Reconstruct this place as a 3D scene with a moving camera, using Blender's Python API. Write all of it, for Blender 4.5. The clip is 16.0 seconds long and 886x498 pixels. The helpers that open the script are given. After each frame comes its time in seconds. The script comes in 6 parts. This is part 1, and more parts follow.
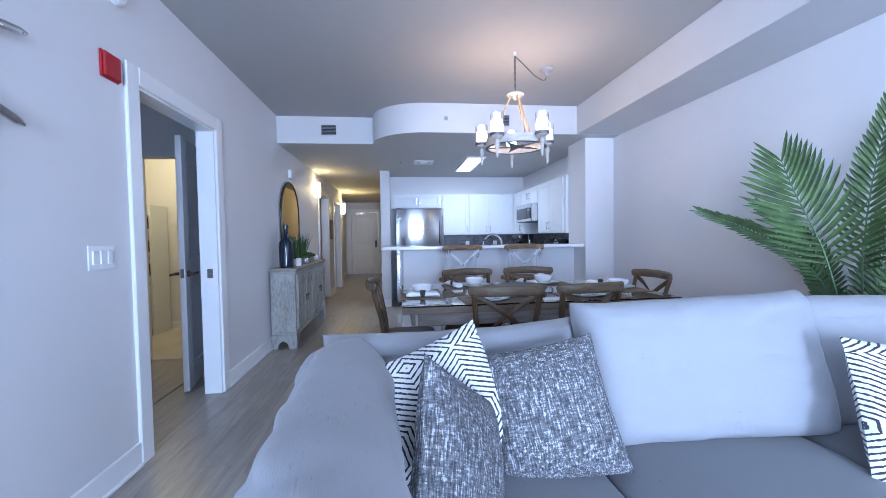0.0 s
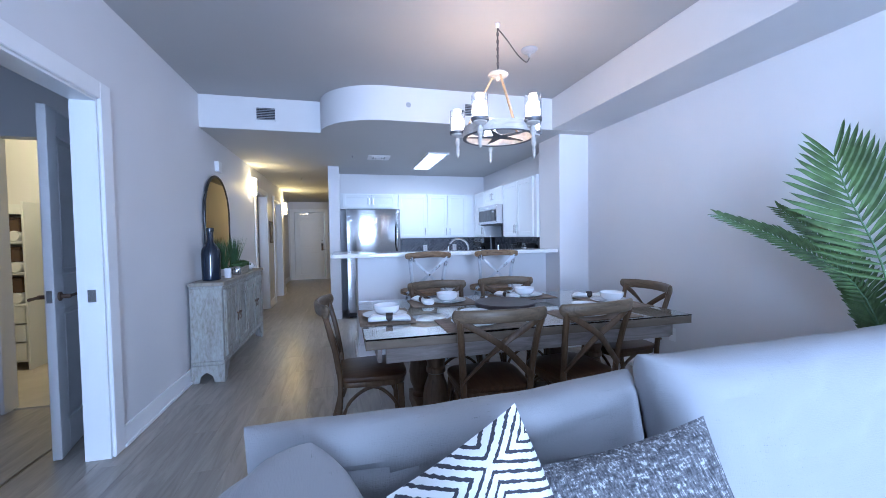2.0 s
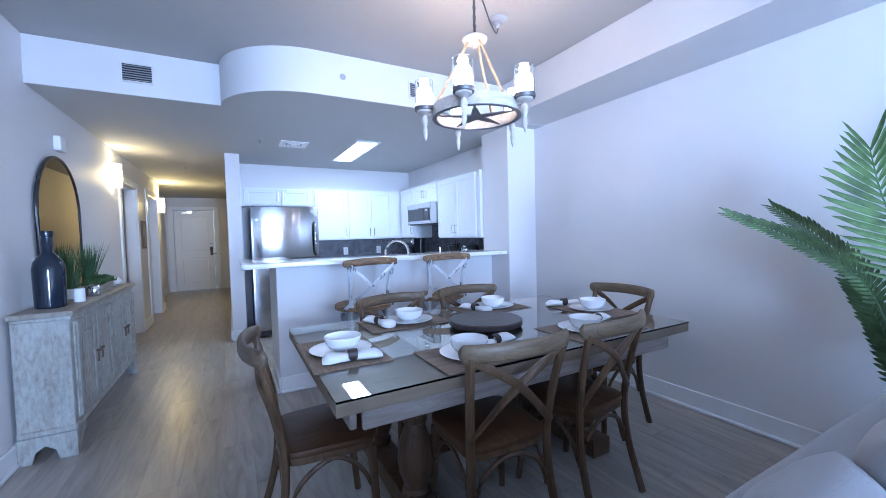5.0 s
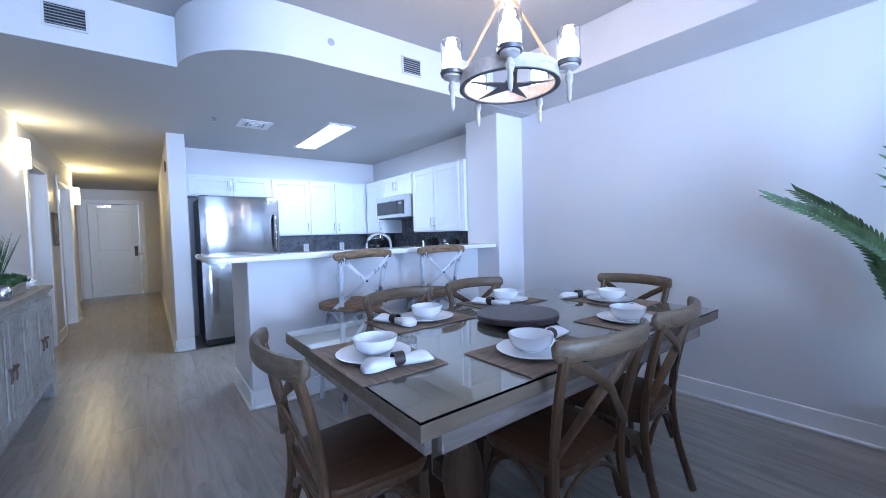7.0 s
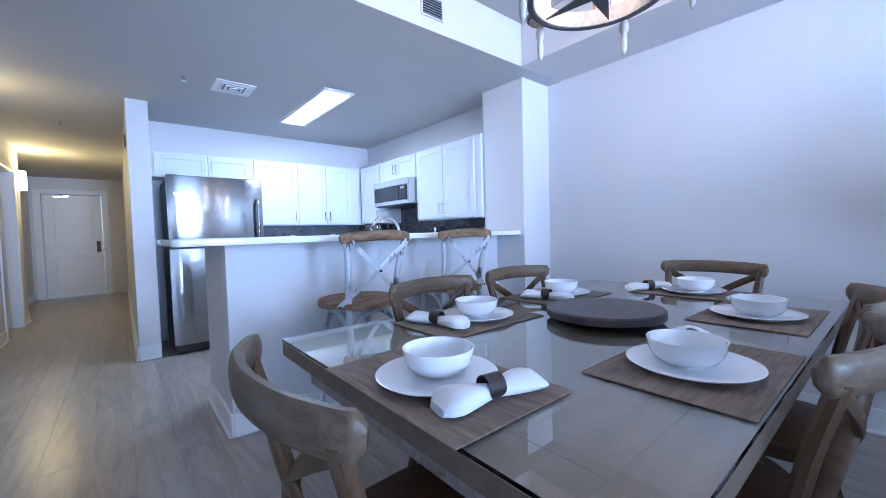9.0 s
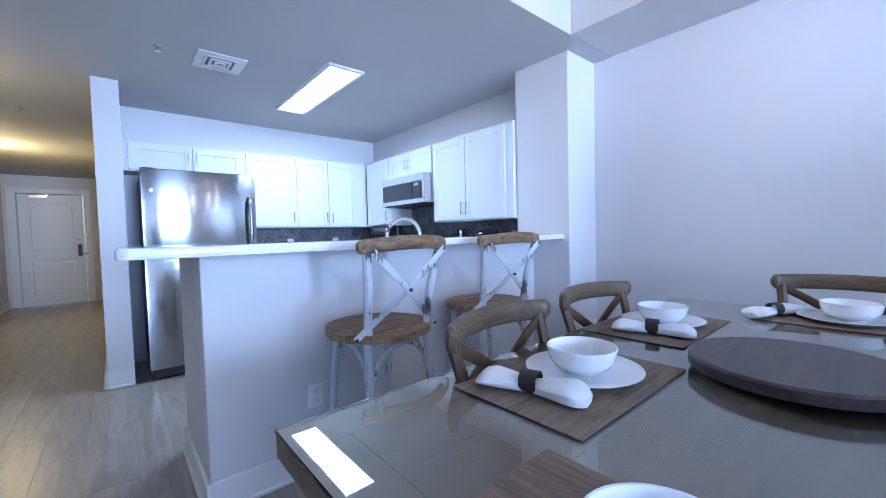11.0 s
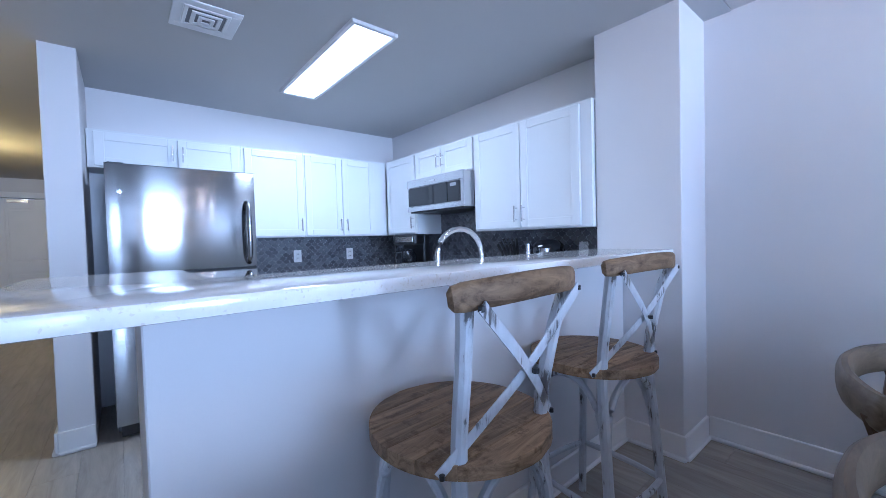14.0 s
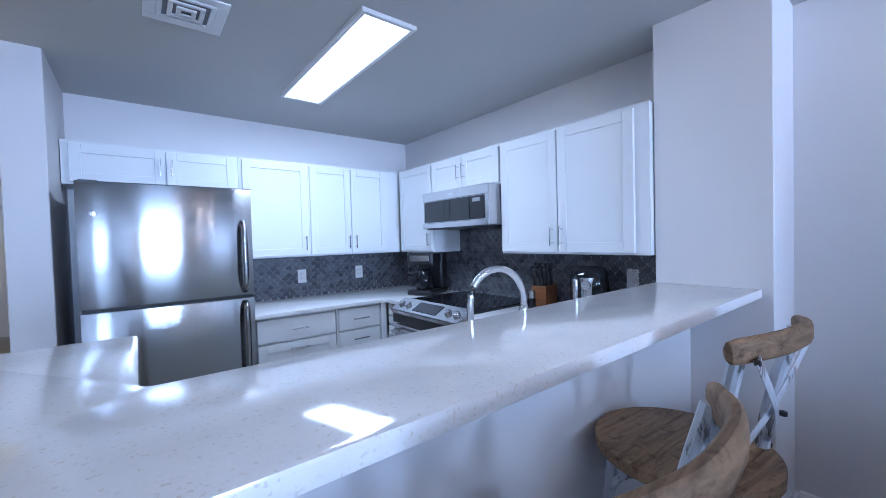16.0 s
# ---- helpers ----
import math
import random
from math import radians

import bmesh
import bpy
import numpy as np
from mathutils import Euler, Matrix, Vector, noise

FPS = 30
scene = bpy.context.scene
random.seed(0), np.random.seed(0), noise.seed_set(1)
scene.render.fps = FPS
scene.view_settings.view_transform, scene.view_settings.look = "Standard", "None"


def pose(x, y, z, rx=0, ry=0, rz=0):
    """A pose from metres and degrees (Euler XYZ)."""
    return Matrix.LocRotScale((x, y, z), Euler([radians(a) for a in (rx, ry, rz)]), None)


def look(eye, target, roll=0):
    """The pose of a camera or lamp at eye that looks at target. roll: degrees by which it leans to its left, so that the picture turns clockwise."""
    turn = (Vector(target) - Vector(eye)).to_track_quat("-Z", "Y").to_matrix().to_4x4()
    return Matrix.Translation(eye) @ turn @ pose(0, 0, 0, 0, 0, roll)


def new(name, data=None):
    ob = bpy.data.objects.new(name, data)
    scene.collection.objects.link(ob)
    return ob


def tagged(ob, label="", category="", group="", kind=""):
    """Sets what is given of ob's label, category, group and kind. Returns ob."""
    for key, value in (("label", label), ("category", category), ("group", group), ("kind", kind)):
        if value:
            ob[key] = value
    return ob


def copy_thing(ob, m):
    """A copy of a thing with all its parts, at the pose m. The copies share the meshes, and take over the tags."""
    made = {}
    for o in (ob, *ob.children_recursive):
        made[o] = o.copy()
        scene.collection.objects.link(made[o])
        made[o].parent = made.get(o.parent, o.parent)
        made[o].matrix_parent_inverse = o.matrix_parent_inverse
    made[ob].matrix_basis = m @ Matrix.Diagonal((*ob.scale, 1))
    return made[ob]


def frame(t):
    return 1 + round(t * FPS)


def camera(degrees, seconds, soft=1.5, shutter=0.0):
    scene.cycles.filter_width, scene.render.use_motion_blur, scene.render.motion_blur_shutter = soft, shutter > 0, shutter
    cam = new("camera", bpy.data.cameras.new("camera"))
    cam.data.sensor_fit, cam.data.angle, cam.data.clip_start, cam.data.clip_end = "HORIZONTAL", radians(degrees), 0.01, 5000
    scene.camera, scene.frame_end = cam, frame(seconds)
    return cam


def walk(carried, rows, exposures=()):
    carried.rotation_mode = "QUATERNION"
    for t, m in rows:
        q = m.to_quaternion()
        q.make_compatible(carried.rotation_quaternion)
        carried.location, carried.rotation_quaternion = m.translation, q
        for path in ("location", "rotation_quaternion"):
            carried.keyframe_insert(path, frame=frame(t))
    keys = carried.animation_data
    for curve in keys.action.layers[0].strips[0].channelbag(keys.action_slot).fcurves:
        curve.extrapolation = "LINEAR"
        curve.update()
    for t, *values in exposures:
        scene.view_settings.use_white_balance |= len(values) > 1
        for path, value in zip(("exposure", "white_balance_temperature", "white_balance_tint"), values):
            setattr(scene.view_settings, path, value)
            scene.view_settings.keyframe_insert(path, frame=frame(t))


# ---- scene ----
cam = camera(97.8, 16.0, 0.85)
PATH = [
    (0, (0.038, 1.315, 1.196), (0.267, 3.301, 1.128), -0.9),
    (0.5, (0.021, 1.479, 1.212), (0.316, 3.456, 1.135), -0.9),
    (1, (0.012, 1.629, 1.212), (0.361, 3.597, 1.142), -1.0),
    (1.5, (-0.005, 1.769, 1.222), (0.401, 3.727, 1.153), -0.9),
    (2.5, (-0.061, 2.019, 1.249), (0.528, 3.929, 1.183), -1.0),
    (3, (-0.084, 2.134, 1.247), (0.584, 4.018, 1.178), -1.1),
    (3.5, (-0.095, 2.263, 1.252), (0.64, 4.122, 1.18), -1.2),
    (4, (-0.12, 2.373, 1.264), (0.69, 4.2, 1.193), -1.2),
    (4.2, (-0.123, 2.412, 1.271), (0.71, 4.229, 1.196), -1.3),
    (6.3, (-0.426, 2.819, 1.228), (0.73, 4.449, 1.148), -1.4),
    (6.5, (-0.44, 2.871, 1.215), (0.734, 4.488, 1.133), -1.4),
    (7, (-0.434, 3.013, 1.195), (0.773, 4.606, 1.111), -1.5),
    (7.5, (-0.415, 3.151, 1.164), (0.831, 4.713, 1.075), -1.5),
    (8, (-0.391, 3.302, 1.121), (0.874, 4.848, 1.03), -1.6),
    (8.5, (-0.358, 3.46, 1.086), (0.913, 5.001, 0.998), -1.5),
    (9, (-0.328, 3.617, 1.078), (0.949, 5.154, 0.991), -1.5),
    (9.2, (-0.322, 3.679, 1.078), (0.959, 5.213, 0.992), -1.3),
    (11.5, (-0.111, 4.295, 1.103), (1.178, 5.822, 1.031), -1.6),
    (12, (-0.082, 4.432, 1.105), (1.207, 5.959, 1.039), -1.7),
    (12.5, (-0.032, 4.572, 1.117), (1.249, 6.106, 1.051), -1.6),
    (13, (0.001, 4.703, 1.14), (1.28, 6.239, 1.076), -1.6),
    (13.5, (0.026, 4.81, 1.152), (1.305, 6.346, 1.091), -1.6),
    (14, (0.066, 4.91, 1.166), (1.344, 6.447, 1.109), -1.6),
    (14.5, (0.124, 5.012, 1.195), (1.4, 6.551, 1.136), -1.7),
    (15, (0.181, 5.097, 1.241), (1.449, 6.642, 1.183), -1.7),
    (15.5, (0.22, 5.172, 1.288), (1.476, 6.728, 1.229), -1.7),
    (16, (0.24, 5.247, 1.316), (1.482, 6.814, 1.266), -1.6),
]
walk(cam, [(t, look(eye, target, roll)) for t, eye, target, roll in PATH], exposures=((0.0, -0.27, 5000, 13), (3.0, -0.02, 4720, 12), (6.5, 0.15, 4680, 12), (9.0, 0.15, 4680, 12), (12.5, 0.06, 4700, 12), (15.0, -0.20, 4760, 13), (16.0, -0.24, 4780, 13)))

# ---- world and large lights ----
world = bpy.data.worlds.new("sky")
scene.world = world
world.use_nodes = True
wt = world.node_tree
sky = wt.nodes.new("ShaderNodeTexSky")
sky.sky_type, sky.sun_disc = "NISHITA", False
sky.sun_elevation, sky.sun_rotation = radians(48), radians(140)
wt.nodes["Background"].inputs[1].default_value = 0.12
wt.links.new(sky.outputs[0], wt.nodes["Background"].inputs[0])


def lamp(name, kind, m, energy, color, **more):
    d = bpy.data.lights.new(name, kind)
    d.energy, d.color = energy, color
    if kind == "AREA":
        d.shape, d.size, d.size_y = "RECTANGLE", more["size"], more["size_y"]
    elif kind == "POINT":
        d.shadow_soft_size = more.get("size", 0.03)
    elif kind == "SUN":
        d.angle = more.get("angle", 0.01)
    ob = new(name, d)
    ob.matrix_world = m
    return ob


DAY = (0.74, 0.85, 1.0)
lamp("sun_light", "SUN", look((3, -9, 9), (1, 0, 0)), 1.0, (1, 0.96, 0.9), angle=radians(10))
# daylight of the wide glazed balcony door behind the walker
lamp("window_light", "AREA", look((0.65, -4.05, 1.25), (0.65, 3, 1.2)), 740, DAY, size=1.45, size_y=2.2)
# fill lamp added out of view in the west, to brighten the east wall
lamp("west_window_light", "AREA", look((-1.62, -1.7, 1.25), (2.5, -0.9, 1.1)), 450, DAY, size=2.8, size_y=2.2)
# unseen daylight-coloured fill inside the bedroom off the hall; no window is built
lamp("bedroom_window_light", "AREA", look((-3.6, 1.75, 1.4), (-2.4, 4.5, 1.2)), 16, DAY, size=1.2, size_y=1.4)

# ---- materials ----


def nodes_of(name):
    m = bpy.data.materials.new(name)
    m.use_nodes = True
    t = m.node_tree
    return m, t, t.nodes["Principled BSDF"]


def node(t, kind, **inputs):
    n = t.nodes.new(kind)
    for k, v in inputs.items():
        n.inputs[k.replace("_", " ")].default_value = v
    return n


def coords(t, scale=(1, 1, 1), mode="Object"):
    c = t.nodes.new("ShaderNodeTexCoord")
    mp = t.nodes.new("ShaderNodeMapping")
    mp.inputs["Scale"].default_value = scale
    t.links.new(c.outputs[mode], mp.inputs[0])
    return mp.outputs[0]


def ramp(t, fac, stops):
    r = t.nodes.new("ShaderNodeValToRGB")
    while len(r.color_ramp.elements) < len(stops):
        r.color_ramp.elements.new(0.5)
    for e, (p, c) in zip(r.color_ramp.elements, stops):
        e.position, e.color = p, (*c, 1)
    t.links.new(fac, r.inputs[0])
    return r.outputs[0]


def bump(t, b, height, strength, dist=0.01):
    n = node(t, "ShaderNodeBump", Strength=strength, Distance=dist)
    t.links.new(height, n.inputs["Height"])
    t.links.new(n.outputs[0], b.inputs["Normal"])


def noise_tex(t, vec, scale, detail=4.0, rough=0.55, distort=0.0):
    n = node(t, "ShaderNodeTexNoise", Scale=scale, Detail=detail, Roughness=rough, Distortion=distort)
    t.links.new(vec, n.inputs["Vector"])
    return n.outputs[0]


def plain(name, color, rough=0.6, metal=0.0, vary=0.06, scale=3.0, fine=120.0, relief=0.05, spec=0.5, stretch=(1, 1, 1), coat=0.0):
    """A painted, moulded or metal surface with slow and fine variation and slight relief."""
    m, t, b = nodes_of(name)
    v = coords(t, stretch)
    n1 = noise_tex(t, v, scale, 3)
    n2 = noise_tex(t, v, fine, 2)
    mix = node(t, "ShaderNodeMath", )
    mix.operation = "MULTIPLY_ADD"
    mix.inputs[1].default_value = 0.3
    t.links.new(n2, mix.inputs[0])
    t.links.new(n1, mix.inputs[2])
    lo = tuple(max(0, c * (1 - vary)) for c in color)
    hi = tuple(min(1, c * (1 + vary)) for c in color)
    t.links.new(ramp(t, mix.outputs[0], [(0.45, lo), (0.85, hi)]), b.inputs["Base Color"])
    b.inputs["Roughness"].default_value, b.inputs["Metallic"].default_value = rough, metal
    b.inputs["Specular IOR Level"].default_value = spec
    b.inputs["Coat Weight"].default_value = coat
    if relief:
        bump(t, b, n2, relief, 0.004)
    return m


def wood(name, dark, light, rough=0.5, along="X", scale=1.0, band=6.0, relief=0.15, vary_piece=0.25):
    """Wood with grain along one axis, knots and a tone that differs from piece to piece."""
    m, t, b = nodes_of(name)
    s = {"X": (0.12, 1, 1), "Y": (1, 0.12, 1), "Z": (1, 1, 0.12)}[along]
    v = coords(t, tuple(c * scale for c in s))
    info = t.nodes.new("ShaderNodeObjectInfo")
    add = t.nodes.new("ShaderNodeVectorMath")
    add.operation = "MULTIPLY_ADD"
    add.inputs[1].default_value = (31.0, 17.0, 23.0)
    t.links.new(info.outputs["Random"], add.inputs[0])
    t.links.new(v, add.inputs[2])
    g = noise_tex(t, add.outputs[0], band * 5, 6, 0.65, 1.2)
    f = noise_tex(t, add.outputs[0], band * 40, 3, 0.6)
    mid = tuple((a + c) / 2 for a, c in zip(dark, light))
    col = ramp(t, g, [(0.3, dark), (0.5, mid), (0.72, light)])
    hue = node(t, "ShaderNodeHueSaturation")
    val = t.nodes.new("ShaderNodeMapRange")
    val.inputs[3].default_value, val.inputs[4].default_value = 1 - vary_piece, 1 + vary_piece
    t.links.new(info.outputs["Random"], val.inputs[0])
    t.links.new(val.outputs[0], hue.inputs["Value"])
    t.links.new(col, hue.inputs["Color"])
    t.links.new(hue.outputs[0], b.inputs["Base Color"])
    b.inputs["Roughness"].default_value = rough
    bump(t, b, f, relief, 0.003)
    return m


def glow(name, color, strength):
    m, t, b = nodes_of(name)
    b.inputs["Base Color"].default_value = (*color, 1)
    b.inputs["Emission Color"].default_value = (*color, 1)
    b.inputs["Emission Strength"].default_value = strength
    return m


def glass(name, color=(1, 1, 1), rough=0.0, ior=1.45):
    m, t, b = nodes_of(name)
    b.inputs["Base Color"].default_value = (*color, 1)
    b.inputs["Roughness"].default_value, b.inputs["IOR"].default_value = rough, ior
    b.inputs["Transmission Weight"].default_value = 1
    return m


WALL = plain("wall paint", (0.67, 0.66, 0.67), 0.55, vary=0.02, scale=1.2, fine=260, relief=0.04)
# ceiling grey set below the walls' tone to hold down the light on it
CEIL = plain("darkened ceiling paint", (0.44, 0.435, 0.43), 0.75, vary=0.02, scale=1.0, fine=200, relief=0.06)
UNDERSIDE = plain("darkened soffit underside", (0.52, 0.515, 0.51), 0.75, vary=0.02, scale=1.0, fine=200, relief=0.06)
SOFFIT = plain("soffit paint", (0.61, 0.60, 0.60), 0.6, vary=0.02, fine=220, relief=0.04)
TRIM = plain("trim paint", (0.78, 0.78, 0.79), 0.35, vary=0.02, fine=90, relief=0.02)
CABINET = plain("cabinet paint", (0.70, 0.715, 0.73), 0.5, vary=0.015, fine=150, relief=0.02, spec=0.2)
FLOOR = wood("vinyl plank", (0.25, 0.225, 0.19), (0.43, 0.39, 0.34), 0.30, "Y", 1.0, 3.0, 0.05, 0.07)
JOINT = plain("floor joint", (0.19, 0.17, 0.145), 0.7)
CARPET = plain("carpet", (0.34, 0.31, 0.28), 0.95, vary=0.15, fine=300, relief=0.5)
STEEL = plain("stainless steel", (0.34, 0.34, 0.345), 0.15, 1.0, vary=0.03, scale=2, fine=90, relief=0.0, stretch=(1, 1, 0.02))
_st = STEEL.node_tree.nodes["Principled BSDF"]
_up = STEEL.node_tree.nodes.new("ShaderNodeCombineXYZ")
_up.inputs[2].default_value = 1.0
STEEL.node_tree.links.new(_up.outputs[0], _st.inputs["Tangent"])
_st.inputs["Anisotropic"].default_value = 1.0
BRIGHTSTEEL = plain("bright brushed steel", (0.56, 0.56, 0.57), 0.26, 1.0, vary=0.04, scale=2, fine=90, relief=0.0, stretch=(0.02, 0.02, 1))
TOPBOARD = wood("table top boards", (0.112, 0.082, 0.053), (0.190, 0.146, 0.102), 0.5, "X", 1.0, 4.0, 0.03, 0.03)
CHROME = plain("brushed nickel", (0.66, 0.66, 0.67), 0.22, 1.0, vary=0.03, relief=0.0)
BLACK = plain("black plastic", (0.018, 0.018, 0.02), 0.35, vary=0.1, relief=0.03)
GREYSIDE = plain("fridge side", (0.075, 0.08, 0.095), 0.45, vary=0.08, fine=200, relief=0.08)
DARKGLASS = plain("dark glass", (0.012, 0.013, 0.016), 0.06, vary=0.02, relief=0.0)
CHAIRWOOD = wood("chair wood", (0.056, 0.032, 0.016), (0.128, 0.079, 0.043), 0.40, "Z", 1.0, 5.0, 0.12, 0.12)
CHAIRRAIL = wood("chair rail wood", (0.072, 0.050, 0.029), (0.170, 0.124, 0.078), 0.40, "X", 1.0, 7.0, 0.08, 0.08)
TABLEWOOD = wood("table wood", (0.070, 0.042, 0.023), (0.165, 0.105, 0.063), 0.45, "Z", 1.0, 5.0, 0.15, 0.15)
TABLETOPW = wood("table apron wood", (0.17, 0.14, 0.12), (0.36, 0.31, 0.28), 0.5, "X", 1.0, 5.0, 0.15, 0.2)


def rustic(name, along, tone=1.0):
    """Reclaimed boards: streaky brown grain crossed by pale saw marks and dark scuffs."""
    m = wood(name, tuple(tone * c for c in (0.105, 0.062, 0.032)), tuple(tone * c for c in (0.43, 0.285, 0.160)), 0.6, along, 1.0, 6.0, 0.3, 0.22)
    t = m.node_tree
    b = t.nodes["Principled BSDF"]
    base = b.inputs["Base Color"].links[0].from_socket
    saw = noise_tex(t, coords(t, (1, 0.10, 1) if along == "X" else (0.10, 1, 1)), 150, 3, 0.6)
    patch = noise_tex(t, coords(t), 11, 4, 0.65)
    mul = node(t, "ShaderNodeMath")
    mul.operation = "MULTIPLY"
    t.links.new(saw, mul.inputs[0])
    t.links.new(patch, mul.inputs[1])
    mx = node(t, "ShaderNodeMix")
    mx.data_type, mx.blend_type = "RGBA", "MIX"
    t.links.new(ramp(t, mul.outputs[0], [(0.30, (0, 0, 0)), (0.42, (0.5, 0.5, 0.5))]), mx.inputs[0])
    t.links.new(base, mx.inputs[6])
    mx.inputs[7].default_value = (0.38 * tone, 0.265 * tone, 0.16 * tone, 1)
    dk = node(t, "ShaderNodeMix")
    dk.data_type, dk.blend_type = "RGBA", "MULTIPLY"
    dk.inputs[0].default_value = 1
    t.links.new(mx.outputs[2], dk.inputs[6])
    t.links.new(ramp(t, noise_tex(t, coords(t), 26, 5, 0.7), [(0.30, (0.42, 0.38, 0.34)), (0.46, (1, 1, 1))]), dk.inputs[7])
    t.links.new(dk.outputs[2], b.inputs["Base Color"])
    return m


SEATWOOD = rustic("stool seat wood", "X")
RAILWOOD = rustic("stool rail wood", "X", 0.66)
SEATDARK = wood("chair seat", (0.045, 0.022, 0.010), (0.105, 0.055, 0.026), 0.38, "Y", 1.0, 6.0, 0.1, 0.1)
for _m in (SEATWOOD, RAILWOOD, CHAIRWOOD, CHAIRRAIL, TABLEWOOD, SEATDARK):
    _m.node_tree.nodes["Principled BSDF"].inputs["Specular IOR Level"].default_value = 0.3
LAZY = wood("dark turntable wood", (0.030, 0.022, 0.022), (0.085, 0.062, 0.060), 0.4, "X", 1.0, 6.0, 0.1, 0.1)


def worn_metal(name):
    """White paint on steel tube, rubbed through to dark metal in long streaks."""
    m, t, b = nodes_of(name)
    wear = noise_tex(t, coords(t, (1, 1, 0.16)), 34, 5, 0.7)
    blotch = noise_tex(t, coords(t), 7, 3)
    mul = node(t, "ShaderNodeMath")
    mul.operation = "MULTIPLY"
    t.links.new(wear, mul.inputs[0])
    t.links.new(blotch, mul.inputs[1])
    t.links.new(ramp(t, mul.outputs[0], [(0.0, (0.46, 0.48, 0.52)), (0.25, (0.56, 0.58, 0.62)), (0.315, (0.48, 0.49, 0.52)), (0.35, (0.12, 0.115, 0.115))]), b.inputs["Base Color"])
    b.inputs["Roughness"].default_value = 0.32
    bump(t, b, wear, 0.08, 0.003)
    return m


WHITEMETAL = worn_metal("worn white metal")
CERAMIC = plain("white porcelain", (0.82, 0.82, 0.83), 0.12, vary=0.01, relief=0.0, coat=0.4)
LINEN = plain("white napkin cloth", (0.80, 0.80, 0.82), 0.85, vary=0.05, fine=420, relief=0.3)
LEATHER = plain("dark napkin ring", (0.035, 0.024, 0.02), 0.5, vary=0.2)
GLASS = glass("clear glass", (0.93, 0.97, 0.95))
BROWNPL = plain("brown plastic", (0.10, 0.06, 0.04), 0.5)
RED = plain("red plastic", (0.35, 0.012, 0.02), 0.4, vary=0.08)
PLASTIC = plain("white plastic", (0.78, 0.78, 0.79), 0.4, vary=0.02)
GREYPL = plain("grey plastic", (0.30, 0.31, 0.33), 0.5)
BULB = glow("lit bulb", (1.0, 0.93, 0.85), 14)
PANELGLOW = glow("lit diffuser", (0.93, 0.97, 1.0), 6)
SCONCEGLOW = glow("lit sconce shade", (1.0, 0.86, 0.60), 5)
CHARCOAL = plain("dark slot", (0.03, 0.03, 0.035), 0.8)

# ---- mesh helpers ----


def bm_box(x0, x1, y0, y1, z0, z1, bevel=0.0, segs=1, into=None):
    bm = bmesh.new()
    bmesh.ops.create_cube(bm, size=1)
    bmesh.ops.scale(bm, vec=(x1 - x0, y1 - y0, z1 - z0), verts=bm.verts)
    bmesh.ops.translate(bm, vec=((x0 + x1) / 2, (y0 + y1) / 2, (z0 + z1) / 2), verts=bm.verts)
    if bevel:
        bmesh.ops.bevel(bm, geom=bm.edges[:], offset=bevel, segments=segs, affect="EDGES", profile=0.7)
    return join(into, bm)


def join(into, bm):
    if into is None:
        return bm
    tmp = bpy.data.meshes.new("tmp")
    bm.to_mesh(tmp)
    bm.free()
    into.from_mesh(tmp)
    bpy.data.meshes.remove(tmp)
    return into


def bm_lathe(profile, segs=24, at=(0, 0, 0), into=None):
    """Turned shape from (radius, height) pairs, closed at the ends when the radius is 0."""
    bm = bmesh.new()
    rings = []
    for r, z in profile:
        if r < 1e-5:
            rings.append([bm.verts.new((at[0], at[1], at[2] + z))])
        else:
            rings.append([bm.verts.new((at[0] + r * math.cos(2 * math.pi * i / segs), at[1] + r * math.sin(2 * math.pi * i / segs), at[2] + z)) for i in range(segs)])
    for a, b in zip(rings, rings[1:]):
        for i in range(segs):
            j = (i + 1) % segs
            if len(a) == 1 and len(b) == 1:
                continue
            if len(a) == 1:
                bm.faces.new((a[0], b[j], b[i]))
            elif len(b) == 1:
                bm.faces.new((a[i], a[j], b[0]))
            else:
                bm.faces.new((a[i], a[j], b[j], b[i]))
    if len(rings[0]) > 1 and rings[0] is not rings[-1] and profile[0] != profile[-1]:
        bm.faces.new(list(reversed(rings[0])))
        if len(rings[-1]) > 1:
            bm.faces.new(rings[-1])
    bmesh.ops.recalc_face_normals(bm, faces=bm.faces)
    return join(into, bm)


def smooth_path(pts, steps=6):
    """A Catmull-Rom curve through the points."""
    p = [Vector(q) for q in pts]
    p = [2 * p[0] - p[1]] + p + [2 * p[-1] - p[-2]]
    out = []
    for a, b, c, d in zip(p, p[1:], p[2:], p[3:]):
        for k in range(steps):
            u = k / steps
            out.append(0.5 * (2 * b + (c - a) * u + (2 * a - 5 * b + 4 * c - d) * u * u + (3 * b - a - 3 * c + d) * u ** 3))
    out.append(p[-2])
    return out


